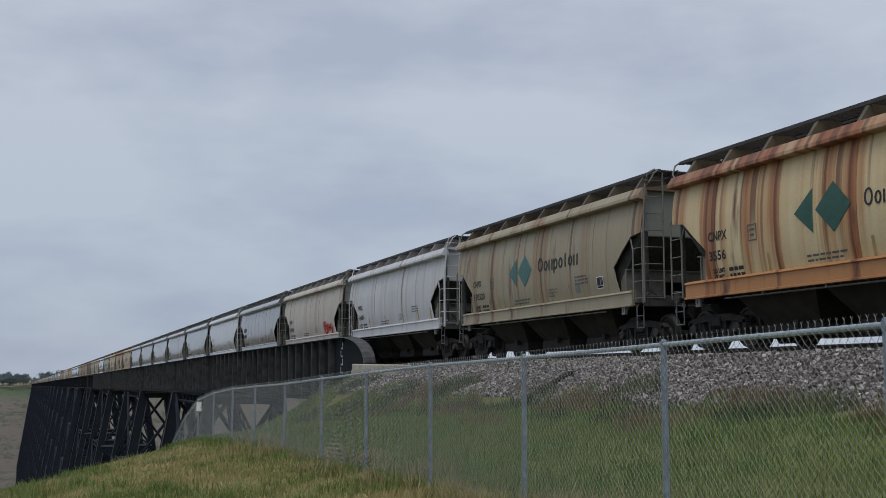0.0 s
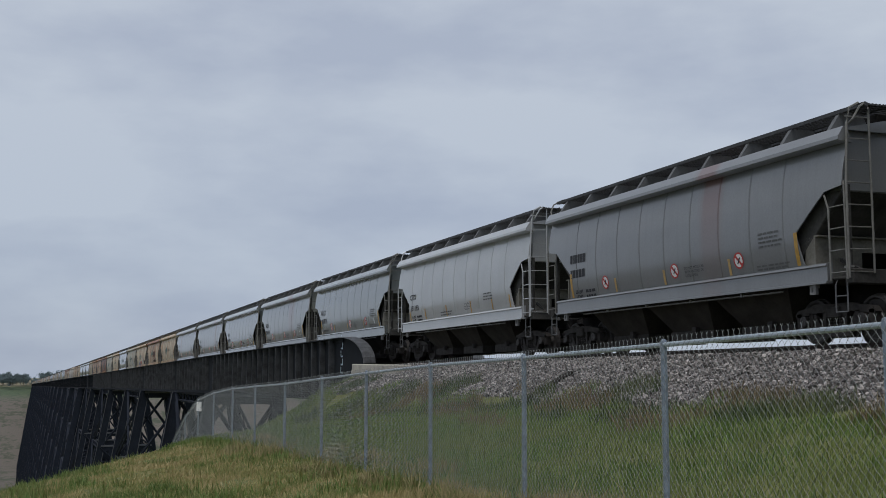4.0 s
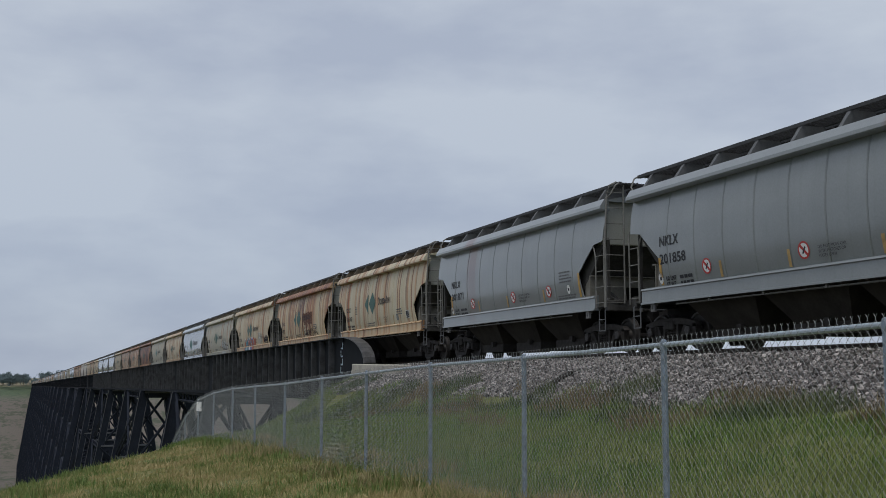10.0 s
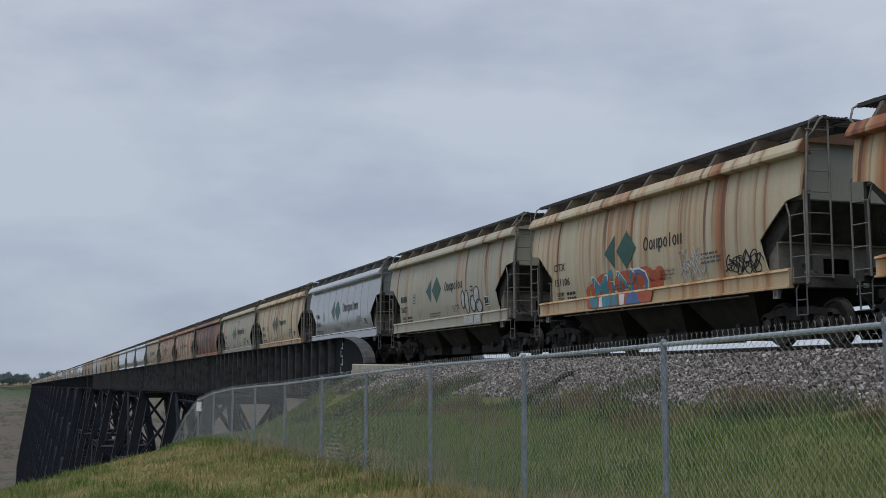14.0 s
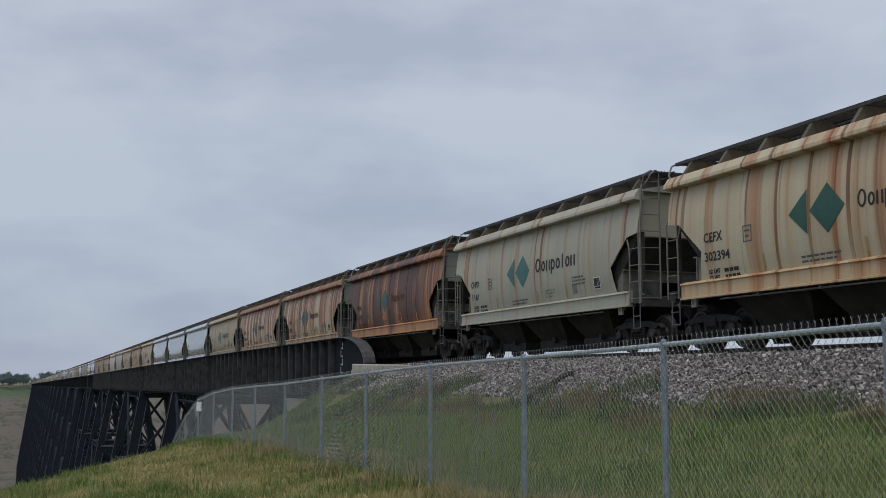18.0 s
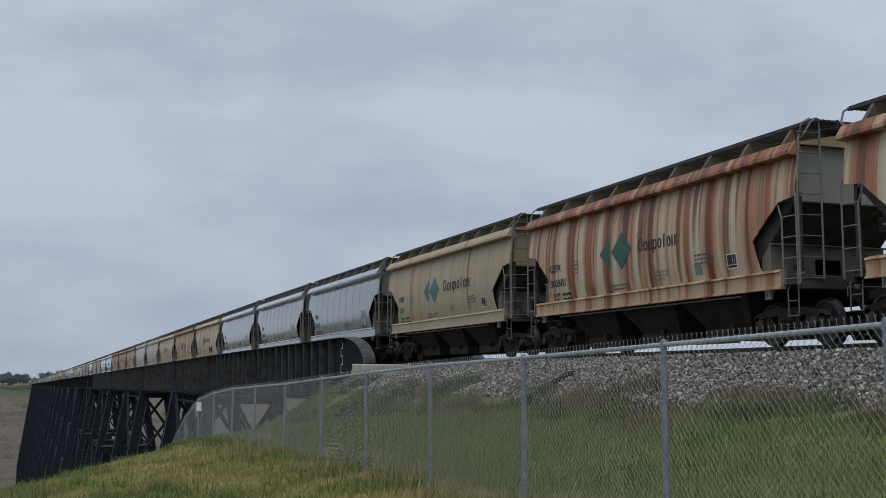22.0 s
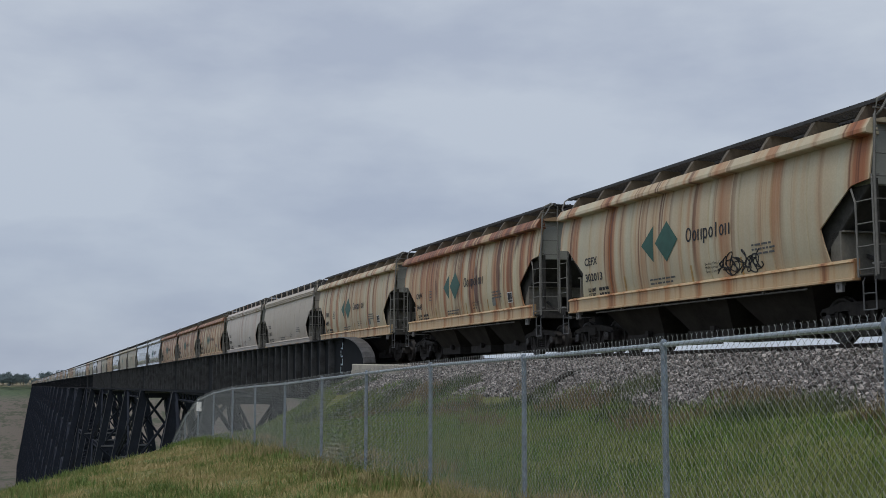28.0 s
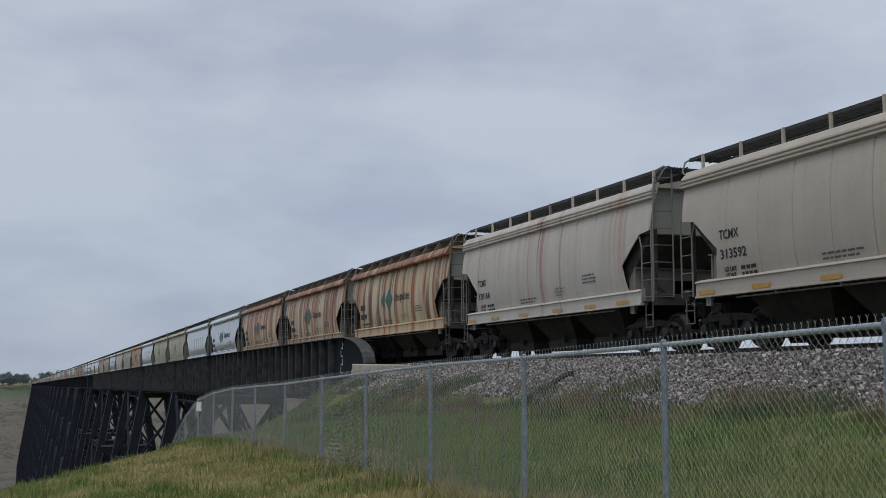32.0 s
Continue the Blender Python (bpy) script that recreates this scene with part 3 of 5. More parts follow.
# ---------------------------------------------------------------- track, abutment
def build_track():
    y0, y1 = -460.0, ABUT_Y + 1640
    prof = [(-0.07, 0), (0.07, 0), (0.07, 0.02), (0.012, 0.05), (0.012, 0.12), (0.036, 0.13), (0.036, 0.17), (-0.036, 0.17), (-0.036, 0.13), (-0.012, 0.12), (-0.012, 0.05), (-0.07, 0.02)]
    me = swept(prof, [(q, drop(q)) for q in (y0, 47.0, 53.0, 59.0, 65.0, 71.0, 77.0, 83.0, y1)]).mesh("rail")
    track = new("railway_track")
    track.location = (TRACK_X, 0, RAIL_Z - 0.17)
    tagged(track, "single standard-gauge railway track on timber sleepers", "track", kind="structure")
    for s in (-1, 1):
        part("rail", me, M_STEELRAIL, track, at=(s * 0.755, 0, 0))
    tie = Shape().box(-1.3, 1.3, -0.11, 0.11, -0.18, 0).mesh("sleeper")
    for k in range(150):
        part("sleeper", tie, M_TIE, track, at=(random.uniform(-0.03, 0.03), -34 + k * 0.54, 0))
    ab = new("abutment")
    ab.location = (TRACK_X, ABUT_Y, 0)
    tagged(ab, "weathered pale concrete bridge abutment", "abutment", kind="structure")
    part("bridge_seat", Shape().box(-3.3, 3.3, -1.6, 0.9, -3.5, G_BOT - 0.06).mesh("bridge_seat", 0.03), M_CONCRETE, ab)
    part("back_wall", Shape().box(-2.8, 2.8, -2.6, -0.6, -3.0, RAIL_Z - 0.36).mesh("back_wall", 0.03), M_CONCRETE, ab)
    for s in (-1, 1):
        part("wing_wall", Shape().prism([(-8.8, 2.04), (-2.9, 2.13), (-2.9, -2.5), (-4.6, -2.5), (-8.8, 0.4)], s * 3.12 - 0.28, s * 3.12 + 0.28, "x").mesh("wing_wall", 0.03), M_CONCRETE, ab)


build_track()

# ---------------------------------------------------------------- covered hopper cars
# Car space: x across (the lettered side is -x), y along the track, z up from the rail head.
PROFILE = [(1.28, 1.455), (1.5, 1.516), (1.8, 1.568), (2.09, 1.593), (2.45, 1.602), (2.80, 1.59), (2.86, 1.585), (3.2, 1.55), (3.5, 1.495), (3.64, 1.455), (3.76, 1.42)]
HALF, SILL_HALF = 6.43, 5.87


def half_width(z):
    return float(np.interp(z, [p[0] for p in PROFILE], [p[1] for p in PROFILE]))


def end_edge(z):
    """How far the side sheet reaches towards the car's end at a height."""
    return float(np.interp(z, [1.28, 1.4, 2.09, 2.80, 2.86, 3.76], [5.22, 5.13, 4.97, 5.88, 6.37, HALF]))


def sheet(y0, y1, side, ends=False):
    """One curved side panel, with its edges turned in at the welds. ends: +1 or -1 for the cut-away end panel."""
    s = Shape()
    rows = []
    for z, x in PROFILE:
        b = end_edge(z) if ends else y1
        a = y0
        ys = [a, a + 0.022, (a * 2 + b) / 3, (a + 2 * b) / 3, b - 0.022, b]
        ins = [0.026, 0, 0, 0, 0, 0.026 if not ends else 0]
        rows.append([(side * (x - i), q, z) for q, i in zip(ys, ins)])
    n = len(rows[0])
    rows = [[(side * (abs(r[0][0]) - 0.04), r[0][1], r[0][2])] + r + [(side * (abs(r[-1][0]) - 0.03), r[-1][1], r[-1][2])] for r in rows]
    n += 2
    vs = [p for r in rows for p in r]
    if ends == -1:
        vs = [(x, -y, z) for x, y, z in vs]
    fs = [(i * n + k, i * n + k + 1, (i + 1) * n + k + 1, (i + 1) * n + k) for i in range(len(rows) - 1) for k in range(n - 1)]
    return s.add(vs, fs)


N_MID = 8
W_MID = 9.2 / N_MID
CM = {}


def car_meshes():
    c = CM
    c["panel"] = sheet(-W_MID / 2 + 0.008, W_MID / 2 - 0.008, -1).mesh("side_panel", smooth=True)
    c["panel_a"] = sheet(4.6, 6, -1, 1).mesh("side_panel", smooth=True)
    c["panel_b"] = sheet(4.6, 6, -1, -1).mesh("side_panel", smooth=True)
    whole = sheet(-4.6, 4.6, 1)
    for e in (1, -1):
        q = sheet(4.6, 6, 1, e)
        whole.add(q.v, q.f)
    c["far_side"] = whole.mesh("side_sheet", smooth=True)
    near = sheet(-4.6, 4.6, -1)
    for e in (1, -1):
        q = sheet(4.6, 6, -1, e)
        near.add(q.v, q.f)
    for k in range(1, N_MID):
        near.box(-1.61, -1.5, -4.6 + k * W_MID - 0.012, -4.6 + k * W_MID + 0.012, 2.0, 2.9)
    near.add(whole.v, whole.f)
    core = [(-6.25, 3.95), (6.25, 3.95), (6.25, 2.84), (4.45, 1.15), (-4.45, 1.15), (-6.25, 2.84)]
    c["core"] = Shape().prism([(-6.2, 2.80), (6.2, 2.80), (4.45, 1.15), (-4.45, 1.15)], -1.42, 1.42, "x").mesh("slope_sheet", 0.02)
    c["core_top"] = Shape().prism([(-6.25, 3.95), (6.25, 3.95), (6.25, 2.78), (-6.25, 2.78)], -1.39, 1.39, "x").mesh("hopper_body", 0.02)
    near.prism(core, -1.39, 1.39, "x")
    chord = [(-1.36, 3.68), (-1.42, 3.69), (-1.655, 3.705), (-1.67, 3.725), (-1.66, 3.80), (-1.53, 3.99), (-1.44, 4.0)]
    flip = lambda p: [(-a, b) for a, b in p]
    c["chord_l"] = Shape().prism(chord, -HALF, HALF).mesh("top_chord")
    c["chord_r"] = Shape().prism(flip(chord), -HALF, HALF).mesh("top_chord")
    ribs = [(-1.44, 3.62), (-1.56, 3.66), (-1.56, 3.70), (-1.52, 3.72), (-1.56, 3.75), (-1.56, 3.79), (-1.51, 3.81), (-1.55, 3.84), (-1.54, 3.88), (-1.40, 4.05), (-1.3, 4.05)]
    c["rib_l"] = Shape().prism(ribs, -HALF, HALF).mesh("top_chord")
    c["rib_r"] = Shape().prism(flip(ribs), -HALF, HALF).mesh("top_chord")
    near.prism(chord, -HALF, HALF).prism(flip(chord), -HALF, HALF)
    roof = [(-1.5, 3.93), (-1.46, 3.97), (-0.55, 4.16), (0.55, 4.16), (1.46, 3.97), (1.5, 3.93)]
    c["roof"] = Shape().prism(roof, -6.40, 6.40).mesh("roof")
    near.prism(roof, -6.40, 6.40)
    W = 4.42
    c["coaming"] = Shape().box(-0.42, 0.42, -6.1, 6.1, 4.1, 4.39).mesh("hatch_coaming", 0.02)
    hatch = Shape().prism([(-0.42, 0.0), (0.42, 0.0), (0.42, 0.05), (0.25, 0.10), (-0.25, 0.10), (-0.42, 0.05)], -0.70, 0.70)
    hatch.box(-0.46, 0.46, -0.03, 0.03, 0.08, 0.13)
    c["hatch"] = hatch.mesh("hatch_cover")
    walkway = Shape()
    for k in range(7):
        x = -1.16 + k * 0.085
        walkway.box(x, x + 0.028, -6.62, 6.62, W - 0.04, W + 0.005)
    for k in range(67):
        y = -6.6 + k * 0.2
        walkway.box(-1.17, -0.62, y - 0.012, y + 0.012, W - 0.032, W - 0.004)
    walkway.box(-1.19, -1.155, -6.64, 6.64, W - 0.055, W + 0.02)
    walkway.box(-0.64, -0.61, -6.64, 6.64, W - 0.055, W + 0.02)
    c["walk_l"] = walkway.mesh("running_board")
    c["walk_r"] = Shape().add([(-x, y, z) for x, y, z in walkway.v], walkway.f).mesh("running_board")
    cross = Shape()
    for k in range(5):
        cross.box(-1.1, 1.1, -0.30 + k * 0.13, -0.24 + k * 0.13, W - 0.04, W)
    cross.box(-1.15, -1.1, -0.32, 0.32, W - 0.055, W + 0.02).box(1.1, 1.15, -0.32, 0.32, W - 0.055, W + 0.02)
    c["cross_walk"] = cross.mesh("end_platform_grating")
    bracket = [(-1.46, 3.96), (-1.17, W - 0.055), (-0.62, W - 0.055), (-0.5, 4.14)]
    br = Shape().prism(bracket, -0.012, 0.012)
    br.prism([(-1.46, 3.96), (-1.17, W - 0.055), (-1.13, W - 0.055), (-1.40, 3.98)], 0.012, 0.10)
    c["bracket_l"] = br.mesh("walkway_bracket")
    c["bracket_r"] = Shape().add([(-x, y, z) for x, y, z in br.v], br.f).mesh("walkway_bracket")
    post = Shape().box(-1.24, -1.18, -0.03, 0.03, 4.0, W + 0.02)
    c["post_l"] = post.mesh("walkway_post")
    c["post_r"] = Shape().add([(-x, y, z) for x, y, z in post.v], post.f).mesh("walkway_post")
    sill = [(-1.44, 1.46), (-1.59, 1.42), (-1.61, 1.38), (-1.57, 1.36), (-1.57, 1.09), (-1.61, 1.08), (-1.61, 1.04), (-1.44, 1.04)]
    c["sill_l"] = Shape().prism(sill, -SILL_HALF, SILL_HALF).mesh("side_sill")
    c["sill_r"] = Shape().prism(flip(sill), -SILL_HALF, SILL_HALF).mesh("side_sill")
    c["both_sills"] = Shape().prism(sill, -SILL_HALF, SILL_HALF).prism(flip(sill), -SILL_HALF, SILL_HALF).mesh("side_sill")
    c["centre_sill"] = Shape().box(-0.32, 0.32, -6.75, 6.75, 0.72, 1.12).mesh("centre_sill", 0.02)

    def hopper(y, s):
        t, b = [(-1.42, y - 1.47), (1.42, y - 1.47), (1.42, y + 1.47), (-1.42, y + 1.47)], [(-0.8, y - 0.85), (0.8, y - 0.85), (0.8, y + 0.85), (-0.8, y + 0.85)]
        return s.add([(a, q, 1.2) for a, q in t] + [(a, q, 0.34) for a, q in b], [(0, 1, 2, 3), (7, 6, 5, 4)] + [(i, (i + 1) % 4, 4 + (i + 1) % 4, 4 + i) for i in range(4)])

    c["hopper"] = hopper(0, Shape()).mesh("hopper")
    gate = Shape().box(-0.86, 0.86, -0.92, 0.92, 0.11, 0.36)
    gate.tube([(-0.95, -0.3, 0.36), (0.95, -0.3, 0.36)], 0.035, 6).box(-1.0, -0.9, -0.38, -0.22, 0.28, 0.44)
    c["gate"] = gate.mesh("outlet_gate")
    under = Shape()
    for y in (-2.95, 0, 2.95):
        hopper(y, under)
        under.box(-0.86, 0.86, y - 0.92, y + 0.92, 0.11, 0.36)
    under.box(-0.32, 0.32, -6.75, 6.75, 0.72, 1.12)
    for e in (-1, 1):
        under.box(-1.48, 1.48, e * 6.4 - 0.12, e * 6.4 + 0.12, 0.98, 1.28)
        under.box(-0.15, 0.15, e * 6.9 - 0.22, e * 6.9 + 0.22, 0.76, 1.0)
    c["under"] = under.mesh("underframe")
    # one end of the car, built for +y
    e = Shape().box(-1.50, 1.50, 6.28, 6.50, 1.0, 1.28)
    e.box(-1.5, 1.5, 4.9, 6.3, 1.10, 1.15)
    c["end_sill"] = e.mesh("end_sill", 0.015)
    c["end_post"] = Shape().prism([(6.22, 1.15), (6.30, 1.15), (6.30, 2.9), (6.22, 2.9)], -0.04, 0.04, "x").mesh("end_post")
    c["end_brace"] = Shape().prism([(6.2, 1.2), (6.28, 1.2), (5.0, 1.78), (4.92, 1.72)], -0.03, 0.03, "x").mesh("end_brace")
    c["end_rail"] = Shape().box(-1.36, 1.36, 6.30, 6.35, 2.05, 2.12).mesh("end_rail")
    cp = Shape().box(-0.13, 0.13, 6.55, 6.95, 0.80, 0.98).box(-0.2, 0.14, 6.93, 7.11, 0.74, 1.02).box(-0.28, 0.28, 6.5, 6.6, 0.72, 1.06)
    cp.tube([(0.2, 6.6, 0.8), (0.3, 6.8, 0.55), (0.28, 7.0, 0.45), (0.1, 7.1, 0.5)], 0.03, 5)
    c["coupler"] = cp.mesh("coupler", 0.012)
    la = Shape()
    la.tube([(-1.56, 6.48, 1.10), (-1.56, 6.48, 2.9), (-1.50, 6.48, 4.02), (-1.42, 6.48, 4.34), (-1.18, 6.45, 4.46)], 0.026, 6)
    la.tube([(-1.02, 6.53, 1.20), (-1.02, 6.53, 4.30), (-0.95, 6.45, 4.44)], 0.022, 6)
    la_far = Shape().add(la.v, la.f)
    for k in range(8):
        la_far.tube([(-1.55, 6.49, 1.22 + k * 0.42), (-1.02, 6.53, 1.22 + k * 0.42)], 0.013, 5)
    c["end_ladder_far"] = la_far.mesh("end_ladder")
    c["end_rung"] = Shape().tube([(-1.54, 6.49, 0), (-1.02, 6.53, 0)], 0.013, 5).mesh("rung")
    for z in (1.3, 2.9, 3.8):
        la.box(-1.49, -1.45, 6.25, 6.49, z, z + 0.04)
    c["end_ladder"] = la.mesh("end_ladder")
    sl = Shape()
    sl.tube([(-1.575, 5.98, 1.08), (-1.585, 5.98, 2.45), (-1.575, 5.86, 2.74)], 0.021, 6)
    sl.tube([(-1.575, 6.44, 1.08), (-1.585, 6.44, 2.86), (-1.56, 6.40, 2.94)], 0.021, 6)
    sl_far = Shape().add(sl.v, sl.f)
    for k in range(4):
        sl_far.tube([(-1.58, 5.98, 1.22 + k * 0.42), (-1.58, 6.46, 1.22 + k * 0.42)], 0.013, 5)
    c["side_ladder_far"] = sl_far.mesh("side_ladder")
    c["side_rung"] = Shape().tube([(-1.58, 5.98, 0), (-1.58, 6.46, 0)], 0.013, 5).mesh("rung")
    c["side_ladder"] = sl.mesh("side_ladder")
    st = Shape()
    for y in (6.03, 6.36):
        st.tube([(-1.45, y, 1.12), (-1.52, y, 1.0), (-1.52, y, 0.47)], 0.016, 5)
    for z in (0.48, 0.78):
        st.tube([(-1.52, 6.03, z), (-1.52, 6.36, z)], 0.015, 5)
    c["sill_step"] = st.mesh("sill_step")
    web = Shape().box(-1.46, -0.34, 5.36, 5.40, 1.15, 2.02).box(0.34, 1.46, 5.36, 5.40, 1.15, 2.02).box(-0.34, 0.34, 5.36, 5.40, 1.72, 2.02)
    web.box(-1.46, 1.46, 5.40, 5.52, 1.99, 2.02)
    c["bolster_web"] = web.mesh("bolster_web")
    gus = Shape().prism([(5.0, 1.16), (5.36, 1.16), (5.36, 2.0), (5.08, 2.0)], -1.42, -1.40, "x").prism([(5.0, 1.16), (5.36, 1.16), (5.36, 2.0), (5.08, 2.0)], 1.40, 1.42, "x")
    c["bolster_gusset"] = gus.mesh("bolster_gusset")
    hr = Shape().tube([(-1.46, 6.40, 3.98), (-1.42, 6.56, 4.10), (-1.3, 6.62, 4.34), (-1.15, 6.60, 4.43)], 0.022, 6)
    hr.tube([(-1.15, 6.6, 4.43), (-1.15, 6.15, 4.44)], 0.022, 6)
    c["grab_iron"] = hr.mesh("grab_rail")
    bw = Shape()
    ring = [(-0.55 + 0.27 * math.cos(a), 6.60, 2.15 + 0.27 * math.sin(a)) for a in np.linspace(0, 2 * math.pi, 19)]
    bw.tube(ring, 0.018, 5)
    for a in (0, 1.26, 2.51, 3.77, 5.03):
        bw.tube([(-0.55, 6.58, 2.15), (-0.55 + 0.27 * math.cos(a), 6.60, 2.15 + 0.27 * math.sin(a))], 0.012, 4)
    bw.box(-0.65, -0.45, 6.3, 6.56, 2.0, 2.3)
    c["brake_wheel"] = bw.mesh("brake_wheel")
    tank = Shape().lathe([(-0.5, 0.05), (-0.48, 0.16), (-0.4, 0.2), (0.4, 0.2), (0.48, 0.16), (0.5, 0.05)], (0.5, 5.6, 1.42), "x", 12)
    tank.lathe([(-0.2, 0.14), (0.2, 0.14)], (-0.7, 5.5, 1.38), "y", 10).box(-0.9, -0.3, 5.3, 5.9, 1.15, 1.26)
    c["air_tank"] = tank.mesh("air_reservoir")
    jp = Shape().box(-1.53, -1.49, -0.09, 0.09, 0.85, 1.04).box(-1.50, -1.42, -0.05, 0.05, 0.98, 1.06)
    jp.box(-1.555, -1.53, -0.09, -0.04, 0.85, 1.04).box(-1.555, -1.53, 0.04, 0.09, 0.85, 1.04).box(-1.555, -1.53, -0.04, 0.04, 0.99, 1.04).box(-1.555, -1.53, -0.04, 0.04, 0.85, 0.90)
    c["jack_pad"] = jp.mesh("jacking_pad")
    pipe = Shape().tube([(-1.5, -4.4, 0.98), (-1.5, 4.4, 0.98)], 0.02, 5)
    for y in (-3, -1, 1, 3):
        pipe.box(-1.53, -1.47, y - 0.03, y + 0.03, 0.96, 1.06)
    c["train_line"] = pipe.mesh("pipe")
    # truck
    prof = [(-1.16, 0.36), (-1.16, 0.62), (-0.62, 0.70), (0.62, 0.70), (1.16, 0.62), (1.16, 0.36), (1.02, 0.36), (0.98, 0.56), (0.72, 0.56), (0.66, 0.40),
            (0.34, 0.14), (-0.34, 0.14), (-0.66, 0.40), (-0.72, 0.56), (-0.98, 0.56), (-1.02, 0.36)]
    fr = Shape()
    for x0, x1 in ((-0.06, 0.06),):
        fr.prism([(-1.18, 0.58), (-1.10, 0.68), (-0.5, 0.78), (0.5, 0.78), (1.10, 0.68), (1.18, 0.58), (1.12, 0.54), (0.5, 0.62), (-0.5, 0.62), (-1.12, 0.54)], x0 - 0.02, x1 + 0.02, "x")
        fr.prism([(-0.72, 0.56), (-0.58, 0.60), (-0.36, 0.26), (0.36, 0.26), (0.58, 0.60), (0.72, 0.56), (0.44, 0.14), (-0.44, 0.14)], x0, x1, "x")
        for e2 in (-1, 1):
            fr.box(x0, x1, e2 * 0.30 - 0.05, e2 * 0.30 + 0.05, 0.24, 0.66)
            fr.box(x0 - 0.02, x1 + 0.02, e2 * 1.06 - 0.08, e2 * 1.06 + 0.06, 0.34, 0.62)
            fr.box(x0 - 0.02, x1 + 0.02, e2 * 0.68 - 0.05, e2 * 0.68 + 0.05, 0.36, 0.62)
    c["side_frame"] = fr.mesh("side_frame")
    sp = Shape()
    for y in (-0.16, 0, 0.16):
        sp.lathe([q for t in range(5) for q in ((t * 0.06, 0.055), (t * 0.06 + 0.03, 0.078))] + [(0.3, 0.055)], (0, y, 0.27), "z", 8)
    c["springs"] = sp.mesh("bolster_spring")
    bg = Shape()
    for y in (-0.36, 0.36):
        bg.prism([(-0.9, y - 0.05), (0.9, y - 0.05), (0.0, y + (0.22 if y < 0 else -0.22))], 0.30, 0.40, "z")
        for x in (-0.75, 0.75):
            bg.box(x - 0.06, x + 0.06, y - 0.06, y + 0.06, 0.25, 0.55)
    bg.tube([(-0.2, -0.5, 0.62), (-0.2, 0.5, 0.42)], 0.03, 5).box(-0.24, -0.16, -0.08, 0.08, 0.3, 0.85)
    c["brake_rigging"] = bg.mesh("brake_rigging")
    lv = Shape().tube([(-1.42, 6.56, 0.78), (-1.38, 6.60, 0.95), (-0.5, 6.62, 0.98), (-0.1, 6.9, 1.04)], 0.016, 5)
    lv.box(-1.2, -1.14, 6.48, 6.64, 0.92, 1.05)
    c["cut_lever"] = lv.mesh("cut_lever")
    c["air_hose"] = Shape().tube([(0.32, 6.5, 0.86), (0.36, 6.72, 0.74), (0.36, 6.86, 0.50), (0.30, 7.0, 0.36), (0.22, 7.12, 0.38)], 0.028, 6).mesh("air_hose")
    c["bolster"] = Shape().box(-1.12, 1.12, -0.2, 0.2, 0.50, 0.72).mesh("bolster", 0.02)
    ws = Shape()
    for s in (-1, 1):
        ws.lathe([(s * -0.08, 0.10), (s * -0.08, 0.36), (s * -0.07, 0.40), (s * -0.07, 0.485), (s * -0.04, 0.487), (s * -0.035, 0.46), (s * 0.06, 0.452), (s * 0.065, 0.40), (s * 0.03, 0.37), (s * 0.0, 0.18), (s * 0.08, 0.14), (s * 0.08, 0.10)], (s * 0.755, 0, 0), "x", 22)
        ws.lathe([(-0.12, 0.085), (-0.11, 0.11), (0.10, 0.11), (0.12, 0.07)], (s * 1.03, 0, 0), "x", 12)
        for k in range(3):
            a = k * 2.094
            ws.lathe([(-0.01, 0.018), (0.02, 0.018)], (s * 1.15, 0.055 * math.cos(a), 0.055 * math.sin(a)), "x", 6)
    ws.lathe([(-0.75, 0.08), (0.75, 0.08)], (0, 0, 0), "x", 10)
    c["wheelset"] = ws.mesh("wheelset")
    tk = Shape()
    for x in (-1.0, 1.0):
        tk.add([(a + x, b, d) for a, b, d in fr.v], fr.f)
    for y in (-0.86, 0.86):
        for s in (-1, 1):
            tk.lathe([(-0.06, 0.46), (0.06, 0.46)], (s * 0.755, y, 0.457), "x", 12)
    tk.box(-1.1, 1.1, -0.2, 0.2, 0.5, 0.72)
    c["truck_far"] = tk.mesh("truck")
    walk_f = Shape()
    for s in (-1, 1):
        walk_f.box(s * 0.9 - 0.28, s * 0.9 + 0.28, -6.6, 6.6, W - 0.04, W + 0.01)
        for k in range(9):
            y = -5.9 + k * 1.475
            walk_f.prism([(s * 1.44, 3.96), (s * 1.14, W - 0.04), (s * 0.64, W - 0.04), (s * 0.5, 4.1)], y - 0.03, y + 0.03)
    c["walk_far"] = walk_f.mesh("running_board")
    c["body_far"] = near.mesh("body", smooth=True)
    lf = Shape()
    for x in (-1.54, -1.02):
        lf.box(x - 0.03, x + 0.03, -6.53, -6.47, 1.1, 4.4)
    for k in range(8):
        lf.box(-1.54, -1.02, -6.52, -6.48, 1.2 + k * 0.42, 1.24 + k * 0.42)
    for e2 in (-1, 1):
        for y in (5.98, 6.42):
            lf.box(-1.6, -1.55, e2 * y - 0.025, e2 * y + 0.025, 0.5, 2.6)
        for k in range(5):
            lf.box(-1.6, -1.56, min(e2 * 5.98, e2 * 6.42), max(e2 * 5.98, e2 * 6.42), 0.55 + k * 0.42, 0.58 + k * 0.42)
    c["ladder_far"] = lf.mesh("end_ladder")


car_meshes()


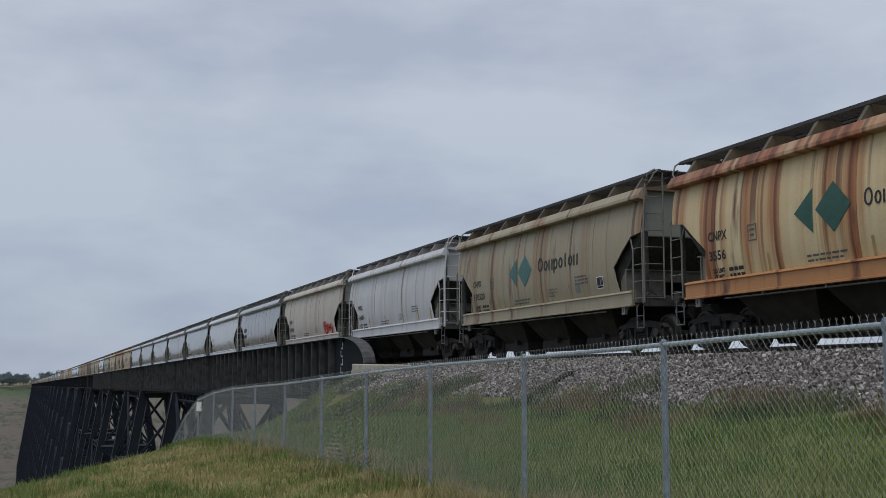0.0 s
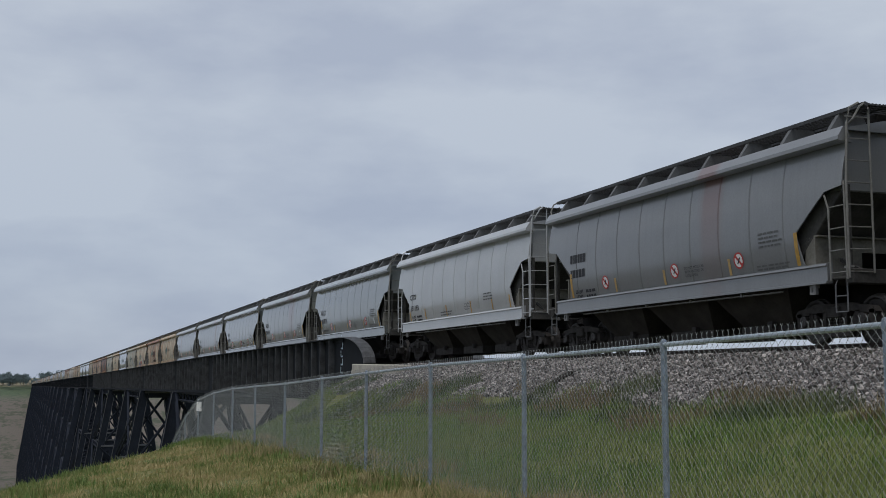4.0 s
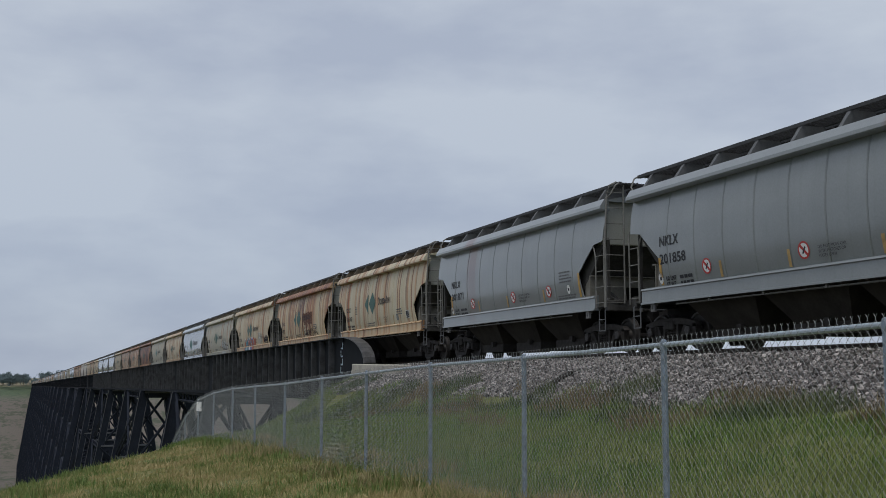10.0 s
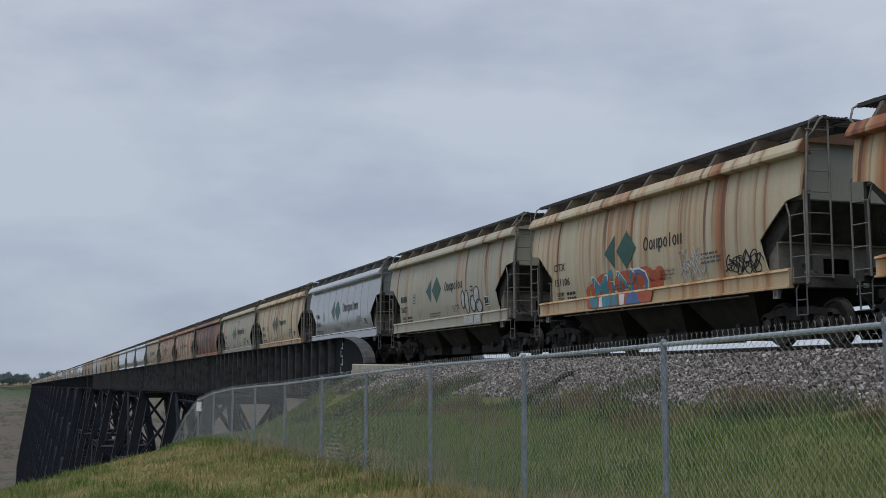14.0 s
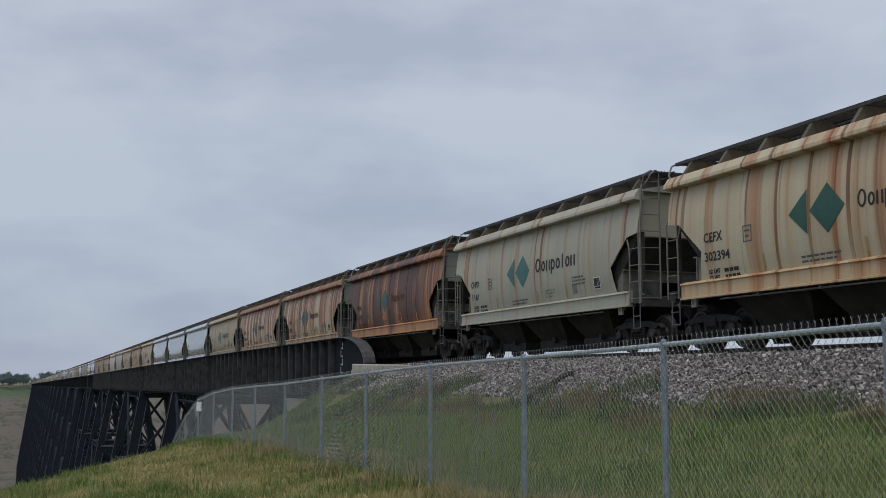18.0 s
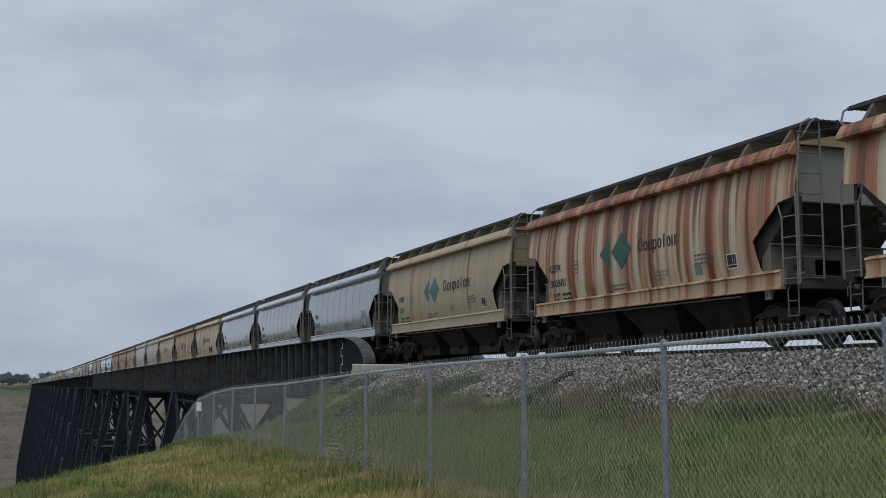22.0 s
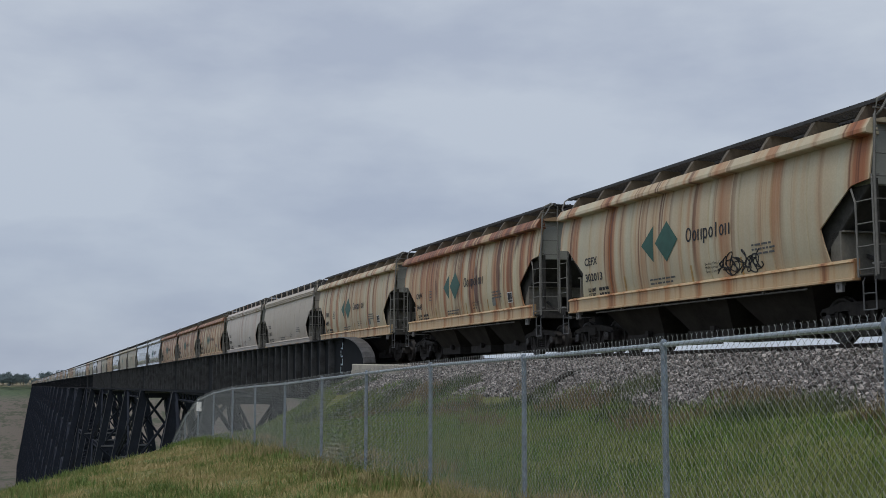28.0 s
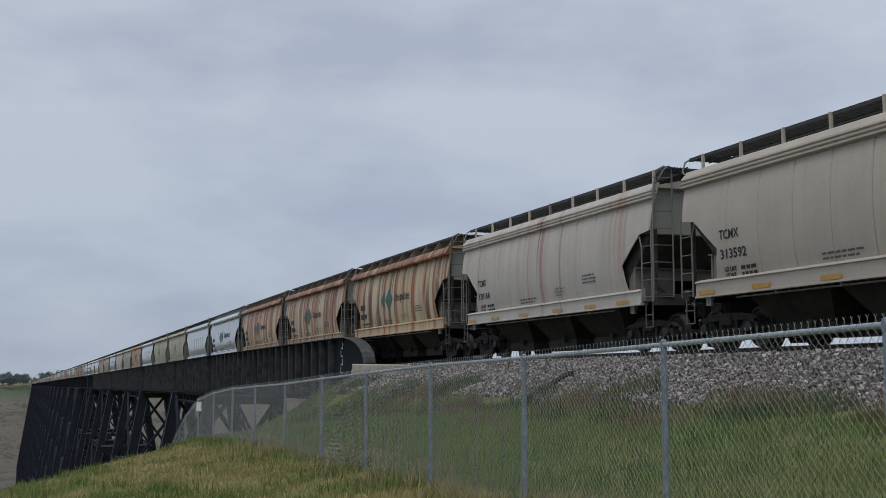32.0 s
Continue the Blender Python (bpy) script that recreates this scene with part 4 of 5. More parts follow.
def decal(name, quads, material, parent, label=""):
    """Flat painted marks laid on the curved side: outlines in (along, height), along measured towards the car's -y end."""
    vs, fs = [], []
    for q in quads:
        k = len(vs)
        zs = sorted(p[1] for p in q)
        vs += [(-(half_width(z) + 0.010), -a, z) for a, z in q]
        fs.append(tuple(range(k, k + len(q))))
    me = bpy.data.meshes.new(name)
    me.from_pydata(vs, [], fs)
    return part(name, me, material, parent, label)


def bar(a, z, w, h):
    return [(a, z), (a + w, z), (a + w, z + h), (a, z + h)]


def split_tall(q, n=4):
    """A tall box in slices, so that it follows the curve."""
    (a, z), (b, _), (_, z1), _ = q
    return [bar(a, z + (z1 - z) * i / n, b - a, (z1 - z) / n) for i in range(n)]


LETTER = {}


def lettering(name, body, size, along, z, material, parent, width=None):
    """Stencilled characters in the built-in font, laid on the curved side."""
    key = (body, size)
    if key not in LETTER:
        cu = bpy.data.curves.new("stencil", "FONT")
        cu.body, cu.size, cu.resolution_u, cu.offset = body, size, 2, 0.006 if size > 0.12 else 0.0
        ob = bpy.data.objects.new("stencil", cu)
        scene.collection.objects.link(ob)
        me = bpy.data.meshes.new_from_object(ob.evaluated_get(bpy.context.evaluated_depsgraph_get()))
        bpy.data.objects.remove(ob)
        LETTER[key] = ([tuple(v.co) for v in me.vertices], [tuple(p.vertices) for p in me.polygons])
    vs, fs = LETTER[key]
    w = max(v[0] for v in vs)
    k = (width / w) if width else 1.0
    me = bpy.data.meshes.new(name)
    me.from_pydata([(-(half_width(z + v[1]) + 0.010), -(along + v[0] * k), z + v[1]) for v in vs], [], fs)
    return part(name, me, material, parent)


def emblem(parent, material, scale=1.0, a0=-1.78, zc=2.49):
    """A diamond with a half diamond beside it, pointing to the car's +y end."""
    h = 0.49 * scale
    tri = []
    for i in range(4):
        t0, t1 = i / 4, (i + 1) / 4
        w, r = 0.56 * scale, h * 0.92
        for sg in (1, -1):
            tri.append([(a0 + w * t0, zc + sg * r * t0), (a0 + w, zc + sg * r * t0), (a0 + w, zc + sg * r * t1), (a0 + w * t1, zc + sg * r * t1)][: 4 if t1 < 1 else 3])
    c = a0 + 1.16 * scale
    d = 0.51 * scale
    quads = []
    for i in range(4):
        t0, t1 = i / 4, (i + 1) / 4
        for sg in (1, -1):
            quads.append([(c - d * (1 - t0), zc + sg * h * t0), (c + d * (1 - t0), zc + sg * h * t0), (c + d * (1 - t1), zc + sg * h * t1), (c - d * (1 - t1), zc + sg * h * t1)][: 4 if t1 < 1 else 3])
    decal("half_diamond_emblem", tri, material, parent)
    decal("diamond_emblem", quads, material, parent)


def hoop(a, z, w, h, t):
    """A flat oval ring of stroke t, its box from (a, z), w wide and h high."""
    out = [(a + w / 2 + w / 2 * math.cos(q), z + h / 2 + h / 2 * math.sin(q)) for q in np.linspace(0, 2 * math.pi, 15)]
    ins = [(a + w / 2 + (w / 2 - t) * math.cos(q), z + h / 2 + (h / 2 - t * 0.8) * math.sin(q)) for q in np.linspace(0, 2 * math.pi, 15)]
    return [[out[i], out[i + 1], ins[i + 1], ins[i]] for i in range(14)]


def wordmark(parent, a0, z0, length, cap, material):
    """The company's name as a row of plain ovals and strokes of its size and colour."""
    w = length / 8.2
    t = w * 0.23
    quads = hoop(a0, z0, w * 1.05, cap, t)
    for i, (kind, down) in enumerate((("oval", 0), ("bars", 0), ("oval", 0.28), ("oval", 0), ("bar", 0), ("oval", 0), ("bars", 0))):
        a = a0 + w * (1.22 + i * 0.98 - (0.12 if i > 4 else 0))
        if kind == "oval":
            quads += hoop(a, z0, w * 0.82, cap * 0.74, t)
        if down:
            quads += split_tall(bar(a - 0.004, z0 - cap * down, t, cap * (down + 0.74)), 3)
        if kind == "bars":
            quads += split_tall(bar(a, z0, t, cap * 0.74), 3) + split_tall(bar(a + w * 0.58, z0, t, cap * 0.74), 3)
        if kind == "bar":
            quads += split_tall(bar(a + w * 0.2, z0, t, cap * 0.96), 3)
    decal("name_shapes", quads, material, parent)


def data_bars(name, parent, a0, z0, w, rows, material, h=0.042, gap=0.095):
    rng = random.Random(len(name) * 7 + int(a0 * 100))
    quads = []
    for r in range(rows):
        a = a0
        while a < a0 + w * (0.75 + 0.25 * rng.random()) - 0.06:
            k = rng.uniform(0.06, 0.2)
            quads.append(bar(a, z0 - r * gap, min(k, a0 + w - a), h))
            a += k + 0.035
    decal(name, quads, material, parent)["kind"] = "stuff"


# reporting mark, number, paint, name style, extras
ROLL = [
    ("CNPX", "3556", "rusty_cream", "green", "plate"), ("CNPX", "150320", "dirty_tan", "teal_big", "plate stub"), ("WFRX", "414456", "white", "", "tape"),
    ("WFRX", "413780", "pink_white", "", "red_scrawl"), ("|", "|", "grey_dark", "", "dots"), ("CITX", "151193", "light_grey", "", "tape"),
    ("NKLX", "201876", "grey", "", "dots"), ("NKLX", "201873", "grey_stained", "", "dots"), ("NKLX", "201875", "grey", "", "dots"),
    ("NKLX", "201858", "grey_stained", "", "dots"), ("NKLX", "201871", "grey_stained", "", "dots"), ("CITX", "151747", "light_rust", "green", "plate"),
    ("CNPX", "4792", "rusty_tan", "green", "patch"), ("CITX", "151106", "light_rust", "green", "mural tag"), ("|", "33027", "tan", "green", "bubble plate"),
    ("TCMX", "307824", "blue_grey", "teal_big", "plate"), ("CEFX", "302394", "light_rust", "green", "plate"), ("CNPX", "1161", "tan", "teal_big", "plate"),
    ("PTEX", "21195", "heavy_rust", "green", "tape"), ("CNPX", "3823", "red_streaks", "green", "plate tape"), ("CEFX", "302681", "red_streaks", "green", "plate"),
    ("CNPX", "1214", "warm_tan", "teal_big", "plate"), ("TCMX", "321687", "mid_grey", "", "tape"), ("TCMX", "321690", "mid_grey", "", "tape"),
    ("TCMX", "321688", "mid_grey", "", "tape"), ("CEFX", "302013", "light_rust", "green", "black_scrawl"), ("CNPX", "3445", "rusty_tan", "green", "plate"),
    ("CNPX", "4493", "light_rust", "green", "plate"), ("TCMX", "313592", "putty", "", "ribbed tape"), ("TCMX", "320168", "pink_white", "", "ribbed tape"),
    ("|", "|", "rusty_tan", "green", ""), ("|", "|", "red_streaks", "green", ""), ("|", "|", "red_streaks", "green", ""), ("|", "|", "pale_blue", "teal_big", ""),
]
WORDS = {"rusty_cream": "rust-streaked cream", "rusty_tan": "rusty tan", "light_rust": "lightly rusted tan", "tan": "dusty tan", "warm_tan": "yellowish brown-tan", "heavy_rust": "heavily rusted brown-orange",
         "red_streaks": "red rust-streaked tan", "grey": "grey-green", "mid_grey": "plain mid-grey", "grey_stained": "stained grey", "grey_dark": "grimy dark grey", "white": "dusty white",
         "pink_white": "faded off-white", "light_grey": "light grey", "dirty_tan": "dirty brown-tan", "pale_blue": "glossy pale blue-grey", "blue_grey": "pale blue-grey", "putty": "putty-coloured"}


WHEELSETS = []


def add_truck(car, y):
    t = part("truck", CM["bolster"], M_TRUCK, car, at=(0, y, RAIL_Z - CAR_Z))
    for x in (-1.0, 1.0):
        part("side_frame", CM["side_frame"], M_TRUCK, t, at=(x, 0, 0))
        part("bolster_spring", CM["springs"], M_TRUCK, t, at=(x, 0, 0))["kind"] = "stuff"
    part("brake_rigging", CM["brake_rigging"], M_TRUCK, t)
    for dy in (-0.86, 0.86):
        WHEELSETS.append(part("wheelset", CM["wheelset"], M_WHEEL, t, at=(0, dy, 0.457)))


def near_car(index):
    mark, number, paint_key, name_style, extras = ROLL[index]
    p = STAINED.get(index, PAINTS[paint_key])
    car = new("hopper_wagon")
    car.color = (1.0 + index, 0, 0, 1)
    tagged(car, WORDS[paint_key] + " covered hopper wagon with ladders, on rails", "freight wagon", group="train of covered hopper wagons")
    ribbed = "ribbed" in extras
    part("hopper_body", CM["core_top"], p if paint_key in ("grey", "mid_grey", "grey_dark", "white", "light_grey", "blue_grey", "pale_blue", "putty", "tan", "warm_tan") else PAINTS["end_grey"], car)
    part("slope_sheet", CM["core"], M_SLOPE, car, "grimy slope sheets, darkened for the shade of the recess")
    for k in range(N_MID):
        part("side_panel", CM["panel"], p, car, at=(0, -4.6 + (k + 0.5) * W_MID, 0))
    part("side_panel", CM["panel_a"], p, car)
    part("side_panel", CM["panel_b"], p, car)
    part("side_sheet", CM["far_side"], p, car)
    for s in "lr":
        part("top_chord", CM[("rib_" if ribbed else "chord_") + s], PAINTS["rusty_chord"] if paint_key in ("rusty_tan", "rusty_cream", "red_streaks") else p, car)
        part("side_sill", CM["sill_" + s], PAINTS["rust_sill"] if paint_key in ("heavy_rust", "rusty_cream") else PAINTS["rusty_chord"] if paint_key == "red_streaks" else PAINTS["streaked_sill"] if paint_key in ("rusty_tan", "rusty_cream", "red_streaks", "light_rust") else p, car)
        part("running_board", CM["walk_" + s], M_GRATE, car, "galvanised grating walkway")
        if ribbed:
            for k in range(9):
                part("walkway_post", CM["post_" + s], p, car, at=(0, -6.0 + k * 1.5, 0))
        else:
            for k in range(9):
                part("walkway_bracket", CM["bracket_" + s], M_BRACKET if "rust" in paint_key or "tan" in paint_key or "red" in paint_key else M_GREYBRACKET if "grey" in paint_key else M_PALEBRACKET, car, at=(0, -5.9 + k * 1.475, 0))
    part("roof", CM["roof"], p, car)
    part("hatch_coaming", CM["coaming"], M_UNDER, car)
    for k in range(8):
        part("hatch_cover", CM["hatch"], M_GRATE, car, at=(0, -5.25 + k * 1.5, 4.39))
    for y in (-6.3, 6.3):
        part("end_grating", CM["cross_walk"], M_GRATE, car, at=(0, y, 0))
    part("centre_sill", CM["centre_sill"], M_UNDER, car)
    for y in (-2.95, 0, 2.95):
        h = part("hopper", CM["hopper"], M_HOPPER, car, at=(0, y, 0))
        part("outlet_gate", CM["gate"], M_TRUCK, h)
    for turned in (False, True):
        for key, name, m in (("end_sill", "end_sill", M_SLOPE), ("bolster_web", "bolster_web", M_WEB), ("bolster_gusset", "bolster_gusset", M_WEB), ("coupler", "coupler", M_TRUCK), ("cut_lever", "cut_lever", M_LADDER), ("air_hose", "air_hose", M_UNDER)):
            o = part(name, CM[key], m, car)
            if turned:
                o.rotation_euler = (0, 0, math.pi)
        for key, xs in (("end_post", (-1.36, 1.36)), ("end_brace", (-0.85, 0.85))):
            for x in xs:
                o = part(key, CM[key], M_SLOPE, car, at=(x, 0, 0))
                if turned:
                    o.rotation_euler = (0, 0, math.pi)
    # side ladders and steps at all four corners, a tall end ladder at the two that lie diagonally
    m = M_LADDER if paint_key not in ("white", "light_grey") else p
    for key, name, rungs in (("end_ladder", "end_ladder", 8), ("side_ladder", "side_ladder", 4), ("grab_iron", "grab_rail", 0), ("sill_step", "sill_step", 0)):
        for sx in (1, -1):
            for sy in (1, -1):
                if key == "end_ladder" and sx * sy > 0:
                    continue
                whole = sx < 0 and rungs
                o = part(name, CM[key + "_far" if whole else key], M_GREYBRACKET if key == "sill_step" else m, car)
                o.scale = (sx, sy, 1)
                if whole:
                    o["kind"] = "stuff"
                for k in range(0 if whole else rungs):
                    part("rung", CM["end_rung" if key == "end_ladder" else "side_rung"], m, o, at=(0, 0, 1.22 + k * 0.42))
    part("brake_wheel", CM["brake_wheel"], M_TRUCK, car)
    part("air_reservoir", CM["air_tank"], M_UNDER, car)
    for y in (-5.4, 5.4):
        for sx in (1, -1):
            o = part("jacking_pad", CM["jack_pad"], M_PALEBRACKET, car, at=(0, y, 0))
            o.scale = (sx, 1, 1)
    part("train_line_pipe", CM["train_line"], M_LADDER, car)
    for y in (-5.4, 5.4):
        add_truck(car, y)
    # markings
    if mark:
        up = 0.2 if "dots" in extras else 0.03
        a0 = -4.95 if "dots" in extras else -4.85
        size, lift = (0.34, 0.0) if "dots" in extras else (0.29, 0.05)
        if mark == "|":
            data_bars("reporting_mark", car, a0, 2.2 + up, 0.9, 1, M_MARK, 0.24)
        else:
            lettering("reporting_mark", mark, size, a0, 2.19 + up + lift, M_MARK, car, 0.63 * size * len(mark))
        if number == "|":
            data_bars("car_number", car, a0, 1.8 + up, 0.95, 1, M_MARK, 0.22)
        else:
            lettering("car_number", number, size, a0, 1.76 + up + lift, M_MARK, car, 0.56 * size * len(number))
        lettering("load_limit", "LD LMT", 0.13, -4.75, 1.56, M_MARK, car)
        lettering("light_weight", "LT WT", 0.13, -4.75, 1.42, M_MARK, car)
        data_bars("weight_figure", car, -4.15, 1.56, 0.55, 2, M_MARK, 0.08, 0.14)
    if paint_key in ("grey", "grey_stained", "mid_grey", "blue_grey"):
        for a, z in ((-4.98, 1.62), (4.3, 1.72)):
            decal("round_sticker", [[(a + 0.10 * math.cos(q), z + 0.13 * math.sin(q)) for q in np.linspace(0, 2 * math.pi, 13)[:-1]]], M_WHITEDOT, car)
            decal("sticker_symbol", [bar(a - 0.04, z - 0.04, 0.08, 0.08)], M_MARK, car).location.x = -0.004
    if "dots" in extras or paint_key == "mid_grey":
        data_bars("small_print", car, 3.75, 2.2, 0.8, 4, M_FADED, 0.04, 0.09)
        lettering("notice", "DO NOT MOVE CAR\nWITH HATCHES OR\nGATES OPEN", 0.088, 0.85, 1.74, M_MARK, car)
        data_bars("test_date", car, 3.6, 1.54, 1.1, 2, M_FADED, 0.035, 0.07)
    else:
        data_bars("small_print", car, 2.75, 2.0, 0.8, 3, M_FADED)
        data_bars("paint_note", car, -1.5, 1.60, 1.35, 2, M_FADED)
        lettering("notice", "Do Not Move Car\nWith Hatches Or\nGates Open", 0.088, 0.95, 1.76, M_MARK, car)
    if "plate" in extras:
        z = 2.12
        a = -3.35
        decal("plate_outline", [bar(a, z, 0.3, 0.025), bar(a, z + 0.33, 0.3, 0.025), bar(a, z, 0.025, 0.35), bar(a + 0.28, z, 0.025, 0.35), bar(a + 0.08, z + 0.1, 0.13, 0.05), bar(a + 0.06, z + 0.22, 0.18, 0.04)], M_FADED, car)
        decal("service_plate", [bar(4.0, 1.60, 0.38, 0.16), bar(4.0, 1.76, 0.38, 0.17)], M_WHITEDOT, car)
        decal("service_stencil", [bar(4.025, 1.69, 0.19, 0.215), bar(4.23, 1.69, 0.06, 0.215), bar(4.30, 1.69, 0.055, 0.215), bar(4.025, 1.625, 0.33, 0.05)], M_MARK, car).location.x = -0.004
        decal("grey_stencil", [bar(2.72, 1.58, 0.28, 0.26)], M_STENCIL, car)
    if name_style == "green":
        emblem(car, M_GREEN)
        if "patch" in extras:
            rp = random.Random(3)
            for k in range(17):
                lo = rp.choice((1.5, 1.6, 1.9, 2.1, 2.25))
                o = decal("rust_streak", split_tall(bar(0.22 + k * 0.137, lo, 0.137 + rp.uniform(-0.05, 0.004), 2.74 + rp.uniform(-0.03, 0.05) - lo), 6), M_RUSTPATCH, car)
                o.location.x = 0.004
        wordmark(car, 0.24, 2.36, 1.85, 0.34, M_RUSTPATCH if paint_key == "heavy_rust" else M_MARK)
    elif name_style == "teal_big":
        emblem(car, M_TEAL, 1.02)
        wordmark(car, 0.36, 2.36, 2.75, 0.42, M_MARK)
    if "dots" in extras:
        for a in (-2.99, 0.42, 3.0):
            z = 1.75
            ring = [(a + 0.18 * math.cos(t), z + 0.18 * math.sin(t)) for t in np.linspace(0, 2 * math.pi, 17)[:-1]]
            inner = [(a + 0.143 * math.cos(t), z + 0.143 * math.sin(t)) for t in np.linspace(0, 2 * math.pi, 17)[:-1]]
            decal("red_ring", [[ring[i], ring[(i + 1) % 16], inner[(i + 1) % 16], inner[i]] for i in range(16)] + [[(a - 0.12, z + 0.08), (a - 0.08, z + 0.12), (a + 0.12, z - 0.08), (a + 0.08, z - 0.12)]], M_RED, car)
            d = decal("round_sticker", [inner], M_WHITEDOT, car)
            d.location.x = 0.004
            decal("sticker_symbol", [[(a - 0.06, z - 0.06), (a - 0.03, z - 0.08), (a + 0.07, z + 0.05), (a + 0.04, z + 0.08)]], M_MARK, car)
        for a in (-5.0, -2.5, -0.1, 2.6, 4.92):
            decal("reflector_tape", split_tall(bar(a, 1.46, 0.09 if abs(a) < 4 else 0.11, 0.36 if abs(a) < 4 else 0.66)), M_OCHRE if abs(a) < 4 else M_YELLOW, car)
    elif "tape" in extras and not ribbed:
        for a in (-4.98, -3.2, -0.9, 1.5, 3.4, 4.85):
            decal("reflector_tape", split_tall(bar(a, 1.46, 0.09, 0.40)), M_OCHRE if paint_key == "mid_grey" and abs(a) < 4 else M_YELLOW, car)
    elif ribbed:
        for a in (-5.4, -3.4, -1.2, 1.2, 3.2, 5.0):
            o = part("reflector_tape", Shape().box(-1.613, -1.609, -a - 0.3, -a + 0.3, 1.1, 1.2).mesh("reflector_tape"), M_YELLOW, car)
    elif name_style:
        for a in (-2.75, 0.35, 2.3):
            decal("faded_reflector_tape", split_tall(bar(a, 1.40, 0.07, 0.42)), M_OCHRE, car)
    rng = random.Random(index)
    scrawls = {"red_scrawl": (M_RED, 3.0, 1.7, 0.62, 0.017, 14), "black_scrawl": (M_MARK, 1.5, 1.5, 0.5, 0.014, 12), "patch": (M_MARK, 0.6, 2.9, 0.4, 0.009, 18), "tag": (M_MARK, 3.75, 1.2, 0.5, 0.013, 9), "mural": (M_PALESPRAY, 1.9, 1.0, 0.8, 0.009, 9)}
    for key, (m, a0, w, h, r, n) in scrawls.items():
        if key in extras:
            s = Shape()
            for q in range(2):
                pts = []
                f1, f2, ph = rng.uniform(5, 8), rng.uniform(9, 13), rng.uniform(0, 6)
                for k in range(n * 16):
                    u = k / (n * 16.0)
                    a = a0 + w * u + 0.10 * math.sin(f2 * 6.28 * u + ph)
                    z = 1.5 + h * (0.42 + 0.33 * math.sin(f1 * 6.28 * u + ph) + 0.2 * math.sin(f2 * 4.1 * u)) * (0.75 + 0.25 * q)
                    pts.append((-(half_width(z) + 0.004), -a, z))
                s.tube(pts, r, 4)
            part("spray_scrawl", s.mesh("spray_scrawl"), m, car, "illegible sprayed scribble")["kind"] = "stuff"
    if "mural" in extras:
        for a, w, h, z in ((-2.95, 0.75, 0.42, 1.32), (-2.35, 1.0, 0.62, 1.34), (-1.3, 1.1, 0.6, 1.34), (-0.3, 1.0, 0.62, 1.34), (0.4, 0.62, 0.5, 1.34), (0.72, 0.42, 0.36, 1.56)):
            blob = [(a + w / 2 + w * 0.55 * math.cos(q), z + h / 2 + h * 0.55 * math.sin(q)) for q in np.linspace(0, 2 * math.pi, 15)[:-1]]
            fan = [[(a + w / 2, z + h / 2), blob[i], blob[(i + 1) % 14]] for i in range(14)]
            decal("spray_cloud", fan, M_ORANGE, car).location.x = 0.003
        for body, a, size, w, z, m in (("M", -2.62, 0.84, 0.92, 1.33, M_SPRAYTEAL), ("I", -1.60, 0.58, 0.22, 1.33, M_SPRAYTEAL), ("N", -1.24, 0.90, 0.86, 1.33, M_SPRAYTEAL), ("D", -0.34, 0.88, 0.68, 1.33, M_BLUE)):
            lettering("spray_letter_edge", body, size * 1.13, a - 0.05, z - 0.03, M_WHITEDOT, car, w + 0.10).location.x = -0.003
            lettering("spray_letter", body, size, a, z, m, car, w).location.x = -0.007
        dot = [(-1.5 + 0.13 * math.cos(q), 1.93 + 0.13 * math.sin(q)) for q in np.linspace(0, 2 * math.pi, 15)[:-1]]
        decal("spray_dot", [dot], M_SPRAYTEAL, car).location.x = -0.003
        for a, w, lean, m in ((-2.75, 3.3, 0.1, M_ORANGE), (-2.55, 0.34, 0.06, M_SPRAYTEAL), (-2.12, 0.22, -0.05, M_WHITEDOT), (-1.9, 0.42, 0.05, M_SPRAYTEAL), (-1.40, 0.30, -0.04, M_SPRAYTEAL), (-0.98, 0.20, 0.05, M_WHITEDOT), (-0.7, 0.72, -0.12, M_BLUE)):
            lift = 0.0 if w > 3 else 0.004
            o = Shape().prism([(-a - w, 1.10), (-a, 1.10), (-a + lean, 1.37), (-a - w - lean, 1.37)], -1.616 - lift, -1.612 - lift, "x")
            part("spray_patch", o.mesh("spray_patch"), m, car)
    if "bubble" in extras:
        bub = [(1.85, 1.62, 0.40, 0.66), (2.2, 1.42, 0.42, 0.86), (2.72, 1.46, 0.50, 0.60), (3.05, 1.72, 0.55, 0.62), (3.2, 1.40, 0.60, 0.5), (2.78, 2.18, 0.24, 0.2)]
        for q, (a, z, w, h) in enumerate(bub):
            edge = [(a + w / 2 + w / 2 * math.cos(t), z + h / 2 + h / 2 * math.sin(t)) for t in np.linspace(0, 2 * math.pi, 17)[:-1]]
            decal("bubble_fill", [[(a + w / 2, z + h / 2), edge[i], edge[(i + 1) % 16]] for i in range(16)], M_PALESPRAY, car).location.x = -0.002 * q
            decal("bubble_outline", hoop(a, z, w, h, 0.055) if q % 2 else hoop(a, z, w, h, 0.07), M_MARK, car).location.x = -0.002 * q - 0.001
        for a, w in ((2.2, 0.9), (3.15, 0.6)):
            part("spray_patch", Shape().box(-1.616, -1.612, -a - w, -a, 1.09, 1.36).mesh("spray_patch"), M_PALESPRAY, car)
    return car


